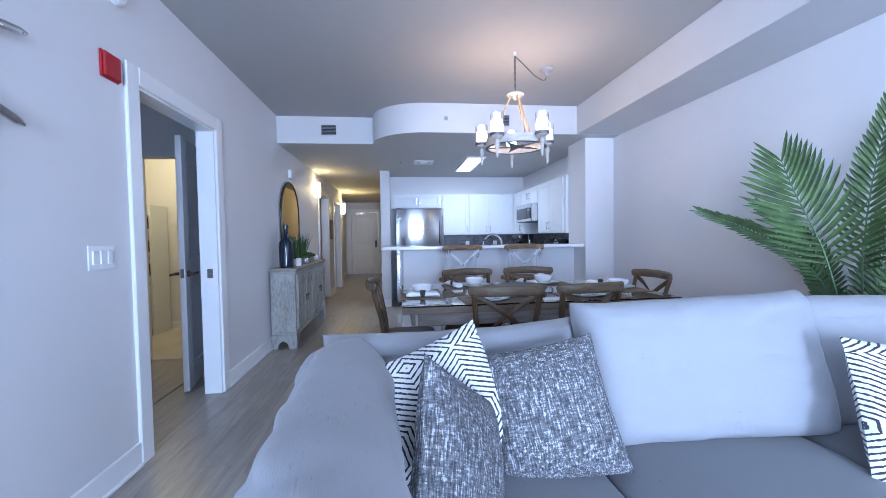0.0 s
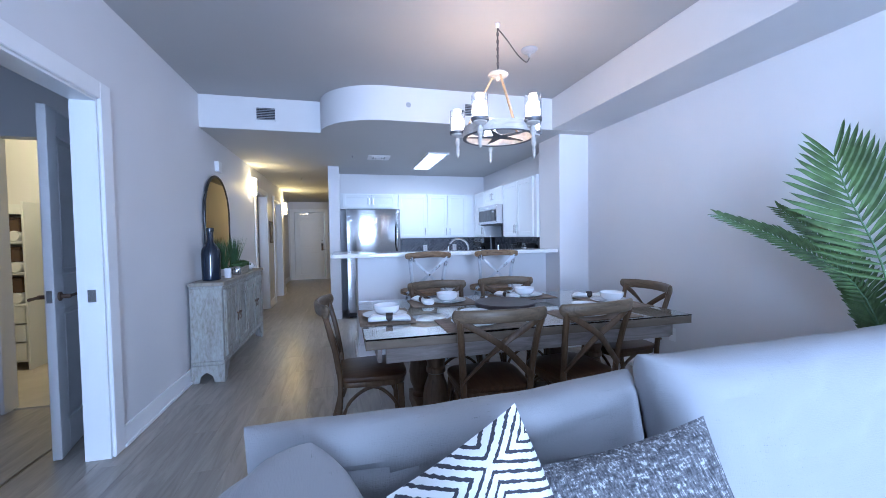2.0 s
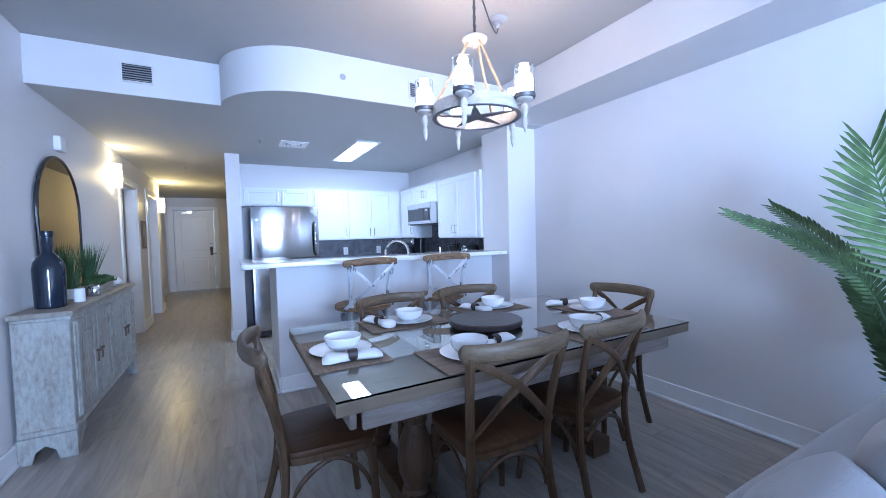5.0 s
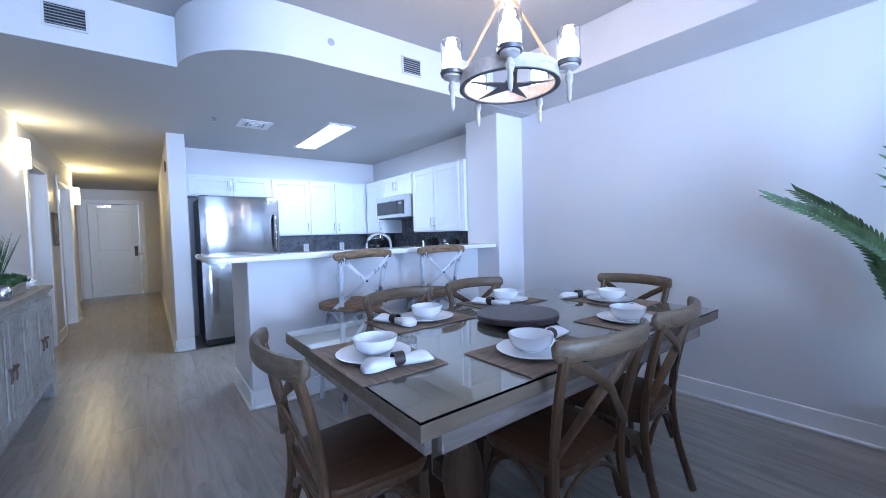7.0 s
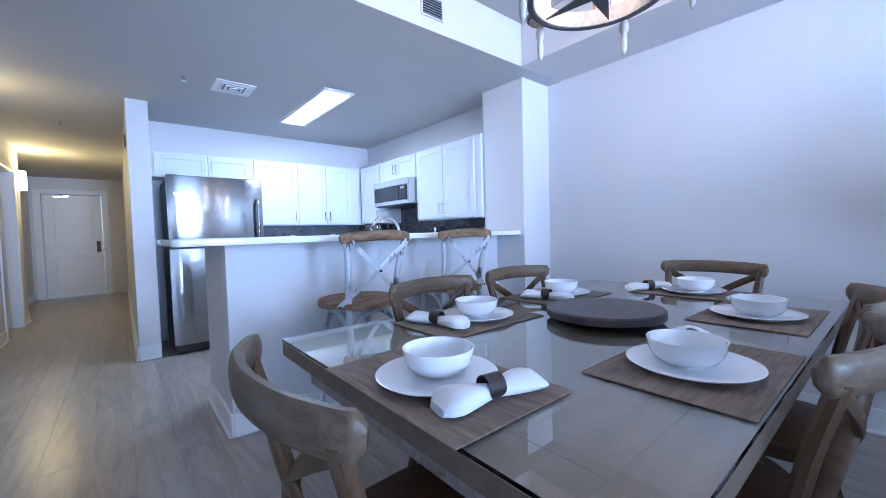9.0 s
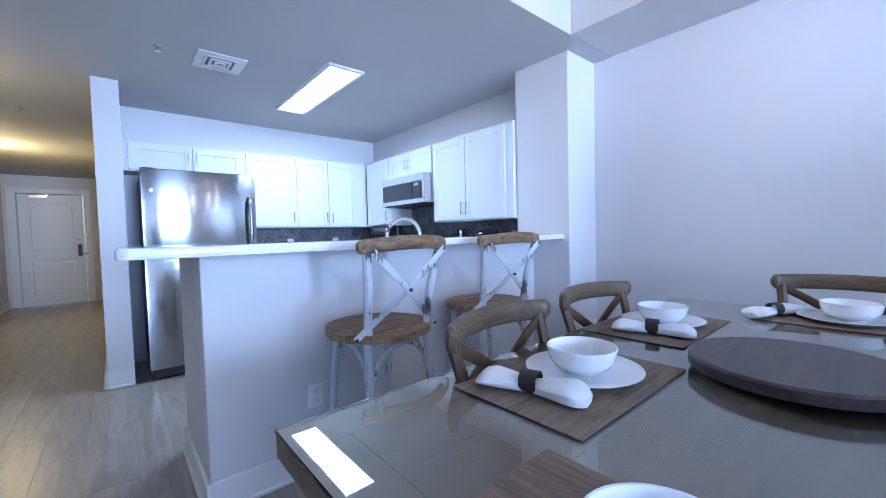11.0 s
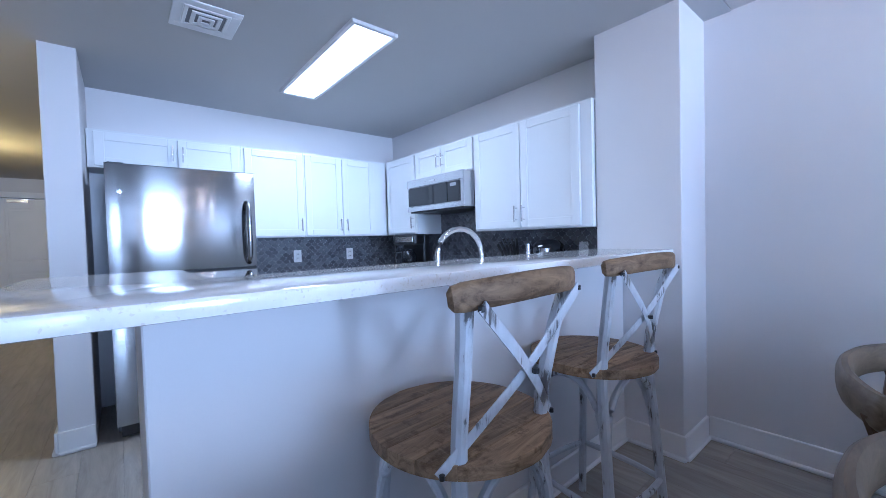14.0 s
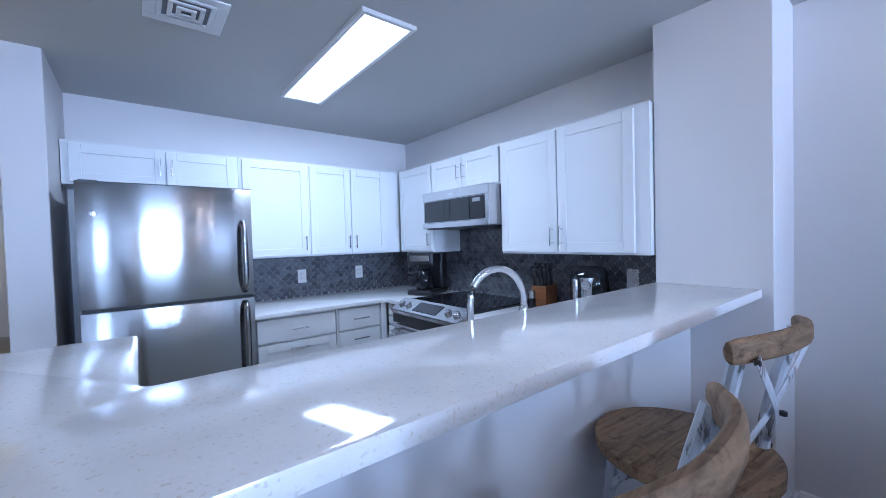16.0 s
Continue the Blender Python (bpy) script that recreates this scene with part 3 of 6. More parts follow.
top_door = fridge_door(1.005, 1.66)
low_door = fridge_door(0.09, 0.985)
for d, z0, z1 in ((top_door, 1.03, 1.46), (low_door, 0.42, 0.965)):
    path = smooth_path([(0.755, 0.004, z0), (0.755, -0.045, z0 + 0.05), (0.755, -0.055, (z0 + z1) / 2), (0.755, -0.045, z1 - 0.05), (0.755, 0.004, z1)], 6)
    part("handle", bm_tube(path, 0.017, 10, 0.75, (1, 0, 0)), STEEL, d, "curved steel handle")
part("gasket", bm_box(0.006, FW - 0.006, 0.02, 0.07, 0.987, 1.003), BLACK, fr)
part("toe_grille", bm_box(0.02, FW - 0.02, 0.05, 0.10, 0.012, 0.085), BLACK, fr)
part("top_hinge", bm_box(0.012, 0.09, 0.02, 0.12, 1.66, 1.672, 0.003), BLACK, fr)
part("door_top_strip", bm_box(0.0, FW, 0.016, 0.066, 1.66, 1.666), BLACK, fr)
part("badge", turned(bm_lathe([(0, 0), (0.016, 0), (0.016, 0.004), (0, 0.006)], 16), Matrix.Translation((0.065, 0.008, 1.50)) @ Euler((radians(90), 0, 0)).to_matrix().to_4x4()), STEEL, fr, "round steel badge")
for x in (0.06, FW - 0.06):
    part("foot", bm_lathe([(0, 0), (0.02, 0), (0.02, 0.02), (0.012, 0.045), (0, 0.045)], 10, (x, 0.15, 0)), BLACK, fr)


def quartz(name):
    """Polished white quartz with fine beige and grey flecks."""
    m, t, b = nodes_of(name)
    v = coords(t)
    vor = node(t, "ShaderNodeTexVoronoi", Scale=230.0, Randomness=1.0)
    t.links.new(noise_mix(t, v), vor.inputs["Vector"])
    sep = t.nodes.new("ShaderNodeSeparateColor")
    t.links.new(vor.outputs["Color"], sep.inputs[0])
    fleck = ramp(t, sep.outputs[0], [(0.0, (0.70, 0.67, 0.63)), (0.04, (0.78, 0.77, 0.75)), (0.09, (0.82, 0.82, 0.82)), (1.0, (0.84, 0.84, 0.85))])
    big = noise_tex(t, v, 7, 4)
    mx = node(t, "ShaderNodeMix")
    mx.data_type, mx.blend_type = "RGBA", "MULTIPLY"
    mx.inputs[0].default_value = 1
    t.links.new(fleck, mx.inputs[6])
    t.links.new(ramp(t, big, [(0.3, (0.95, 0.945, 0.94)), (0.6, (1, 1, 1))]), mx.inputs[7])
    t.links.new(mx.outputs[2], b.inputs["Base Color"])
    b.inputs["Roughness"].default_value = 0.09
    bump(t, b, big, 0.02, 0.01)
    return m


def noise_mix(t, v):
    n = t.nodes.new("ShaderNodeTexNoise")
    n.inputs["Scale"].default_value = 9
    t.links.new(v, n.inputs["Vector"])
    a = t.nodes.new("ShaderNodeVectorMath")
    a.operation = "MULTIPLY_ADD"
    a.inputs[1].default_value = (0.02, 0.02, 0.02)
    t.links.new(n.outputs[1], a.inputs[0])
    t.links.new(v, a.inputs[2])
    return a.outputs[0]


QUARTZ = quartz("white quartz")

# breakfast bar: half wall, return, baseboard, top
bar_bm = bm_box(0.09, 2.22, 5.93, 6.05, 0, 1.04, 0.004)
bar_bm = bm_box(0.09, 0.21, 6.05, 6.58, 0, 1.04, 0.004, into=bar_bm)
structure("wall_bar", bar_bm, WALL, "painted half wall of the breakfast bar", "half wall")
baseboard(0.09, 2.22 - T, 5.93 - T, 5.93)
baseboard(0.09 - T, 0.09, 5.93 - T, 6.58)


def rounded(pts, radii, n=6):
    """An outline with rounded corners."""
    out = []
    k = len(pts)
    for i in range(k):
        p, a, b, r = Vector(pts[i]), Vector(pts[i - 1]), Vector(pts[(i + 1) % k]), radii[i]
        if r <= 0:
            out.append(tuple(p))
            continue
        u, v = (a - p).normalized(), (b - p).normalized()
        s, e = p + u * r, p + v * r
        for j in range(n + 1):
            f = j / n
            out.append(tuple((1 - f) ** 2 * s + 2 * f * (1 - f) * p + f * f * e))
    return out


bar_top = thing("bar_countertop", "polished white quartz bar top with rounded corners", "countertop")
part("slab", bm_prism(rounded([(-0.16, 5.67), (2.219, 5.67), (2.219, 6.085), (0.235, 6.085), (0.235, 6.60), (-0.16, 6.60)], [0.06, 0, 0, 0.03, 0.03, 0.05]), 1.041, 1.078, 0.008), QUARTZ, bar_top)


def outlet(name, label, m, toggles=0):
    o = thing(name, label, "wall plate", m)
    part("plate", bm_box(-0.037 - 0.023 * max(0, toggles - 1), 0.037 + 0.023 * max(0, toggles - 1), -0.006, 0, -0.058, 0.058, 0.003), PLASTIC, o)
    if toggles:
        for k in range(toggles):
            x = (k - (toggles - 1) / 2) * 0.046
            part("rocker", turned(bm_box(x - 0.016, x + 0.016, -0.012, -0.004, -0.033, 0.033, 0.003), Matrix.Identity(4)), CERAMIC, o)
    else:
        for z in (-0.02, 0.02):
            part("socket", bm_box(-0.016, 0.016, -0.0085, -0.0055, z - 0.014, z + 0.014, 0.004), CERAMIC, o)
            for x in (-0.006, 0.006):
                part("slot", bm_box(x - 0.0012, x + 0.0012, -0.0092, -0.0084, z - 0.004, z + 0.005), CHARCOAL, o)
    return o


outlet("outlet", "white outlet in the half wall under the bar", pose(0.53, 5.93, 0.36))
outlet("outlet", "white outlet low on the dining wall", pose(RX, 4.50, 0.40, 0, 0, 90))
outlet("outlet", "white outlet on the dark tiled backsplash", pose(1.36, YK - 0.012, 1.03))
outlet("outlet", "white outlet on the dark tiled backsplash", pose(1.90, YK - 0.012, 1.03))
outlet("outlet", "white outlet on the dark tiled backsplash", pose(2.468, 6.31, 1.06, 0, 0, 90))
outlet("light_switch", "white triple rocker switch plate", pose(LX, 3.30, 1.12, 0, 0, -90 + 180), 3)

# base units and worktops
WZ = 0.85


def base_unit(label, m, w, fronts, deep=0.58):
    c = thing("base_cabinet", label, "cabinet", m, "base cabinets")
    part("body", bm_box(0, w, 0.0, deep, 0.10, WZ - 0.032), CABINET, c, "", False)
    part("toe_kick", bm_box(0, w, 0.06, deep, 0.0, 0.10), CHARCOAL, c)
    for z0, z1, hz, flat in fronts:
        if flat:
            d = part("drawer", bm_box(0, w - 0.02, 0, 0.02, 0, z1 - z0, 0.003), CABINET, c)
            d.matrix_local = Matrix.Translation((0.01, -0.021, z0))
        else:
            d = shaker("door", c, Matrix.Translation((0.01, -0.021, z0)), w - 0.02, z1 - z0)
        bar_pull(d, (w - 0.02) / 2, hz, 0.13, False)
    return c


base_unit("white base cabinet with a drawer over a shaker front", pose(0.835, 8.03, 0), 0.56, [(0.645, 0.805, 0.08, True), (0.12, 0.632, 0.47, False)])
base_unit("white base cabinet with stacked drawers", pose(1.40, 8.03, 0), 0.37, [(0.645, 0.805, 0.08, True), (0.49, 0.632, 0.08, True), (0.12, 0.478, 0.18, True)])
part("corner_filler", bm_box(1.771, 1.82, 8.005, 8.60, 0.10, WZ - 0.032), CABINET, scene.objects["base_cabinet.001"]).matrix_parent_inverse = pose(1.40, 8.03, 0).inverted()
base_unit("narrow white base cabinet beside the range", pose(1.85, 8.0, 0, 0, 0, -90), 0.235, [(0.645, 0.805, 0.08, True), (0.12, 0.632, 0.45, False)])
base_unit("white base cabinet under the knife block", pose(1.85, 6.99, 0, 0, 0, -90), 0.30, [(0.645, 0.805, 0.08, True), (0.12, 0.632, 0.45, False)])
wt1 = thing("worktop", "white quartz worktop in the kitchen corner", "countertop")
part("slab", bm_prism(rounded([(0.822, 7.99), (1.80, 7.99), (1.80, 7.765), (2.468, 7.765), (2.468, YK - 0.012), (0.822, YK - 0.012)], [0, 0.05, 0, 0, 0, 0]), WZ - 0.03, WZ, 0.004), QUARTZ, wt1)
wt2 = thing("worktop", "white quartz worktop by the sink and range", "countertop")
part("slab", bm_prism([(0.215, 6.055), (2.468, 6.055), (2.468, 6.985), (1.80, 6.985), (1.80, 6.68), (0.215, 6.68)], WZ - 0.03, WZ, 0.004), QUARTZ, wt2)
sink_unit = thing("sink_cabinet", "white sink cabinet behind the bar wall", "cabinet", pose(0.22, 6.06, 0))
part("body", bm_box(0.0, 1.50, 0.0, 0.58, 0.0, WZ - 0.032), CABINET, sink_unit, "", False)

# backsplash: dark grey scale-shaped tiles on a dark bed
TILE, _t, _b = nodes_of("dark scale tile")
_g = _t.nodes.new("ShaderNodeNewGeometry")
_t.links.new(ramp(_t, _g.outputs["Random Per Island"], [(0.0, (0.085, 0.090, 0.105)), (1.0, (0.165, 0.172, 0.195))]), _b.inputs["Base Color"])
_b.inputs["Roughness"].default_value = 0.22
GROUT = plain("tile grout", (0.42, 0.43, 0.46), 0.8, vary=0.1)


def scale_tiles(name, label, m, w, z0, z1):
    """Rows of scale tiles over a bed; x along the wall, front to -y."""
    ob = structure(name, bm_box(0, w, 0.004, 0.011, z0, z1), GROUT, label, "backsplash")
    ob.matrix_world = m
    r, bm = 0.031, bmesh.new()
    rows = int((z1 - z0) / r) + 1
    for j in range(rows):
        for i in range(int(w / (2 * r)) + 1):
            cx, cz = (2 * i + (j % 2)) * r + r, z1 - j * r
            pts = []
            for k in range(9):
                a = math.pi * k / 8
                pts.append((cx + 0.93 * r * math.cos(a), cz - r * 0.96 * math.sin(a) - 0.06 * r))
            for k in range(1, 5):
                a = math.pi / 2 * k / 5
                pts.append((cx - 0.93 * r + 0.93 * r * math.sin(a) * 0.98, cz + r * 0.93 * (1 - math.cos(a)) - 0.02 * r))
            pts.append((cx, cz + r * 0.9))
            for k in range(4, 0, -1):
                a = math.pi / 2 * k / 5
                pts.append((cx + 0.93 * r - 0.93 * r * math.sin(a) * 0.98, cz + r * 0.93 * (1 - math.cos(a)) - 0.02 * r))
            pts = [(min(max(x, 0.0), w), min(max(z, z0), z1)) for x, z in pts]
            if max(p[0] for p in pts) - min(p[0] for p in pts) < 0.012 or max(p[1] for p in pts) - min(p[1] for p in pts) < 0.012:
                continue
            mid = (sum(p[0] for p in pts) / len(pts), sum(p[1] for p in pts) / len(pts))
            outer = [bm.verts.new((x, 0.004, z)) for x, z in pts]
            inner = [bm.verts.new((mid[0] + (x - mid[0]) * 0.9, 0.0, mid[1] + (z - mid[1]) * 0.9)) for x, z in pts]
            n = len(pts)
            for k in range(n):
                bm.faces.new((outer[k], outer[(k + 1) % n], inner[(k + 1) % n], inner[k]))
            bm.faces.new(inner)
    bmesh.ops.recalc_face_normals(bm, faces=bm.faces)
    tagged(part("tile_field", bm, TILE, ob, "dark grey glazed scale tiles", False), kind="stuff")
    return ob


scale_tiles("backsplash_north", "dark grey scale-tile backsplash", pose(0.82, YK - 0.012, 0), 1.64, WZ, UB)
scale_tiles("backsplash_east", "dark grey scale-tile backsplash behind the range", pose(2.468, YK - 0.012, 0, 0, 0, -90), 2.56, WZ, UB + 0.19)

# range
rg = thing("range", "stainless slide-in range with a black glass cooktop", "stove", pose(1.73, 7.755, 0, 0, 0, -90))
RW = 0.76
part("body", bm_box(0, RW, 0.05, 0.70, 0.09, 0.80, 0.004), BRIGHTSTEEL, rg)
part("oven_door", bm_box(0.01, RW - 0.01, 0.0, 0.045, 0.22, 0.70, 0.008), BRIGHTSTEEL, rg)
part("oven_glass", bm_box(0.10, RW - 0.10, -0.004, 0.002, 0.32, 0.60), DARKGLASS, rg, "black oven window")
part("oven_handle", bm_tube([(0.06, 0.0, 0.66), (0.06, -0.045, 0.66), (RW - 0.06, -0.045, 0.66), (RW - 0.06, 0.0, 0.66)], 0.011), BRIGHTSTEEL, rg)
part("drawer", bm_box(0.01, RW - 0.01, 0.005, 0.045, 0.10, 0.205, 0.006), BRIGHTSTEEL, rg)
ctrl = turned(bm_box(0, RW, -0.015, 0.14, -0.02, 0.02, 0.006), Matrix.Translation((0, 0.0, 0.80)) @ Euler((radians(28), 0, 0)).to_matrix().to_4x4())
part("control_panel", ctrl, BRIGHTSTEEL, rg, "sloping steel control panel")
for x in (0.07, 0.15, RW - 0.15, RW - 0.07):
    k = turned(bm_lathe([(0, 0), (0.026, 0), (0.024, 0.022), (0.010, 0.026), (0, 0.026)], 16), Matrix.Translation((x, 0.045, 0.842)) @ Euler((radians(28), 0, 0)).to_matrix().to_4x4())
    part("knob", k, BRIGHTSTEEL, rg)
part("display", turned(bm_box(0.25, 0.52, 0.015, 0.11, 0.02, 0.0225), Matrix.Translation((0, 0.0, 0.80)) @ Euler((radians(28), 0, 0)).to_matrix().to_4x4()), DARKGLASS, rg, "black touch display")
part("front_skirt", bm_box(0, RW, 0.0, 0.05, 0.71, 0.785, 0.004), BLACK, rg)
part("cooktop", bm_box(-0.004, RW + 0.004, 0.125, 0.72, 0.84, 0.865, 0.006), DARKGLASS, rg, "black glass cooktop")

# faucet
fc = thing("faucet", "brushed nickel gooseneck kitchen faucet", "faucet", pose(1.14, 6.24, WZ))
part("base", bm_lathe([(0, 0), (0.030, 0), (0.030, 0.01), (0.021, 0.018), (0.021, 0.10), (0.016, 0.11), (0, 0.11)], 16), CHROME, fc)
neck = [(0, 0, 0.10), (0, 0, 0.24)] + [(0.115 - 0.115 * math.cos(a), -0.0, 0.24 + 0.115 * math.sin(a)) for a in [math.pi * k / 12 for k in range(1, 12)]] + [(0.23, 0, 0.235), (0.23, 0, 0.20)]
part("neck", turned(bm_tube(neck, 0.0125, 10), Euler((0, 0, radians(-12))).to_matrix().to_4x4()), CHROME, fc)
part("spray_head", turned(bm_lathe([(0, 0), (0.017, 0), (0.019, 0.06), (0.013, 0.08), (0, 0.08)], 14, (0.23, 0, 0.13)), Euler((0, 0, radians(-12))).to_matrix().to_4x4()), CHROME, fc)
part("handle", bm_tube([(0, 0.015, 0.07), (0.0, 0.05, 0.085), (0.01, 0.10, 0.12)], 0.007), CHROME, fc)
sd = thing("soap_dispenser", "slim nickel soap dispenser beside the faucet", "soap dispenser", pose(1.75, 6.22, WZ))
part("stem", bm_lathe([(0, 0), (0.022, 0), (0.022, 0.01), (0.012, 0.02), (0.012, 0.27), (0, 0.275)], 12), CHROME, sd)

# countertop appliances
cm = thing("coffee_maker", "black coffee maker with a glass carafe", "coffee maker", pose(2.22, 7.97, WZ, 0, 0, -62) @ Matrix.Scale(1.2, 4))
part("base", bm_box(-0.10, 0.10, -0.14, 0.13, 0, 0.035, 0.01), BLACK, cm)
part("tower", bm_box(-0.10, 0.10, 0.03, 0.13, 0.035, 0.30, 0.012), BLACK, cm)
part("brew_head", bm_box(-0.10, 0.10, -0.13, 0.03, 0.215, 0.30, 0.014), BLACK, cm)
part("trim_band", bm_box(-0.075, 0.075, -0.134, -0.128, 0.24, 0.28, 0.002), CHROME, cm)
part("carafe", bm_lathe([(0, 0.0), (0.055, 0.0), (0.066, 0.03), (0.06, 0.10), (0.042, 0.13), (0.046, 0.145), (0, 0.145)], 18, (0, -0.055, 0.037)), DARKGLASS, cm, "dark glass carafe")
part("carafe_handle", bm_tube([(-0.055, -0.085, 0.16), (-0.09, -0.12, 0.155), (-0.09, -0.12, 0.075), (-0.06, -0.09, 0.065)], 0.009), BLACK, cm)
kb = thing("knife_block", "wooden knife block full of dark-handled knives", "knife block", pose(2.24, 6.80, WZ, 0, 0, -80))
KW = wood("knife block wood", (0.14, 0.05, 0.018), (0.27, 0.115, 0.042), 0.4)
part("block", bm_prism([(-0.05, 0.0), (0.05, 0.0), (0.05, 0.16), (-0.05, 0.16)], 0, 0.15, 0.006), KW, kb)
for i in range(3):
    for j in range(4):
        x, y = -0.035 + 0.023 * j, 0.03 + 0.042 * i
        part("knife_handle", bm_tube([(x, y, 0.14), (x * 1.25, y - 0.025, 0.21 + 0.016 * i), (x * 1.6, y - 0.055, 0.255 + 0.02 * i)], 0.012, 8, 0.7), BLACK, kb)
        part("handle_cap", bm_lathe([(0, -0.006), (0.008, 0), (0, 0.006)], 8, (x * 1.62, y - 0.057, 0.258 + 0.02 * i)), CHROME, kb)
gd = thing("salt_grinder", "small steel and black spice grinder", "grinder", pose(2.17, 6.80, WZ) @ Matrix.Scale(1.1, 4))
part("body", bm_lathe([(0, 0), (0.022, 0), (0.022, 0.075), (0, 0.075)], 14), DARKGLASS, gd)
part("cap", bm_lathe([(0, 0.076), (0.022, 0.076), (0.022, 0.115), (0.016, 0.12), (0, 0.12)], 14), CHROME, gd)
af = thing("air_fryer", "round black air fryer with a steel front and dial", "air fryer", pose(2.29, 6.47, WZ, 0, 0, -70))
part("base", bm_lathe([(0, 0), (0.105, 0), (0.11, 0.012), (0.11, 0.03), (0, 0.03)], 28), BLACK, af)
part("body", bm_lathe([(0, 0.03), (0.112, 0.03), (0.116, 0.06), (0.114, 0.20), (0.100, 0.255), (0.070, 0.282), (0, 0.290)], 32), DARKGLASS, af, "glossy black rounded body")
part("front_panel", turned(bm_lathe([(0.1165, 0), (0.1185, 0), (0.1185, 0.16), (0.1165, 0.16), (0.1165, 0)], 48), Matrix.Translation((0, -0.004, 0.07)) @ Matrix.Diagonal((0.55, 1, 1, 1))), BRIGHTSTEEL, af, "steel front panel")
part("dial", turned(bm_lathe([(0, 0), (0.026, 0), (0.024, 0.018), (0, 0.018)], 20), Matrix.Translation((0, -0.120, 0.19)) @ Euler((radians(90), 0, 0)).to_matrix().to_4x4()), CHROME, af)
part("basket_handle", bm_box(-0.016, 0.016, -0.165, -0.110, 0.085, 0.115, 0.008, 2), BLACK, af)

# ceiling fixtures of the kitchen
kl = thing("ceiling_light", "long rectangular lit ceiling panel with a white frame", "ceiling light", pose(1.165, 7.34, KZ))
fbm = None
for x0, x1, y0, y1 in ((-0.14, -0.115, -0.60, 0.60), (0.115, 0.14, -0.60, 0.60), (-0.115, 0.115, -0.60, -0.575), (-0.115, 0.115, 0.575, 0.60)):
    fbm = bm_box(x0, x1, y0, y1, -0.022, 0, 0.003, into=fbm)
part("frame", fbm, PLASTIC, kl)
part("diffuser", bm_box(-0.115, 0.115, -0.575, 0.575, -0.014, -0.002), PANELGLOW, kl, "glowing white diffuser")
lamp("ceiling_panel_light", "AREA", look((1.165, 7.34, KZ - 0.02), (1.165, 7.3401, 0)), 22, (0.95, 0.98, 1.0), size=0.23, size_y=1.15)
cv = thing("ceiling_vent", "white square ceiling air diffuser", "vent", pose(0.44, 7.19, KZ))
for k, s in enumerate((0.145, 0.10, 0.065, 0.035)):
    rbm = None
    z = -0.012 - 0.004 * k
    w = 0.045 if k == 0 else 0.018
    for x0, x1, y0, y1 in ((-s, s, -s, -s + w), (-s, s, s - w, s), (-s, -s + w, -s + w, s - w), (s - w, s, -s + w, s - w)):
        rbm = bm_box(x0, x1, y0, y1, z, z + 0.008, 0.002, into=rbm)
    part("vent_ring", rbm, PLASTIC, cv)
part("backing", bm_box(-0.12, 0.12, -0.12, 0.12, -0.0045, 0), GREYPL, cv)


def sprinkler(m, label):
    s = thing("sprinkler", label, "sprinkler", m)
    part("escutcheon", bm_lathe([(0, 0), (0.024, 0), (0.022, -0.005), (0.012, -0.008), (0, -0.008)], 18), GREYPL, s)
    part("head", bm_lathe([(0.008, -0.009), (0.008, -0.03), (0.017, -0.032), (0.017, -0.035), (0, -0.035)], 12), CHROME, s)


sprinkler(pose(0.095, 7.16, KZ), "white ceiling sprinkler with a metal head")
sprinkler(pose(-0.75, 9.2, KZ), "white ceiling sprinkler in the hall")
sprinkler(pose(0.575, 5.502, 2.465, 90, 0, 0), "side-wall sprinkler in the curved soffit")


def grille(m, w, h, label):
    g = thing("air_grille", label, "vent", m)
    part("backing", bm_box(-w / 2, w / 2, -0.004, 0, -h / 2, h / 2), CHARCOAL, g)
    fb = None
    for x0, x1, z0, z1 in ((-w / 2 - 0.012, -w / 2, -h / 2 - 0.012, h / 2 + 0.012), (w / 2, w / 2 + 0.012, -h / 2 - 0.012, h / 2 + 0.012), (-w / 2, w / 2, -h / 2 - 0.012, -h / 2), (-w / 2, w / 2, h / 2, h / 2 + 0.012)):
        fb = bm_box(x0, x1, -0.01, 0, z0, z1, 0.002, into=fb)
    part("frame", fb, SOFFIT, g)
    n = 7
    for k in range(n):
        z = -h / 2 + h * (k + 0.5) / n
        part("slat", turned(bm_box(-w / 2, w / 2, -0.007, 0.007, -0.0015, 0.0015), Matrix.Translation((0, -0.006, z)) @ Euler((radians(38), 0, 0)).to_matrix().to_4x4()), GREYPL, g)


grille(pose(-0.755, 6.068, 2.47), 0.17, 0.115, "white-framed supply air grille in the soffit")
grille(pose(1.20, 5.503, 2.452), 0.15, 0.11, "white-framed supply air grille in the curved soffit")

# ---- hall and sideboard wall ----


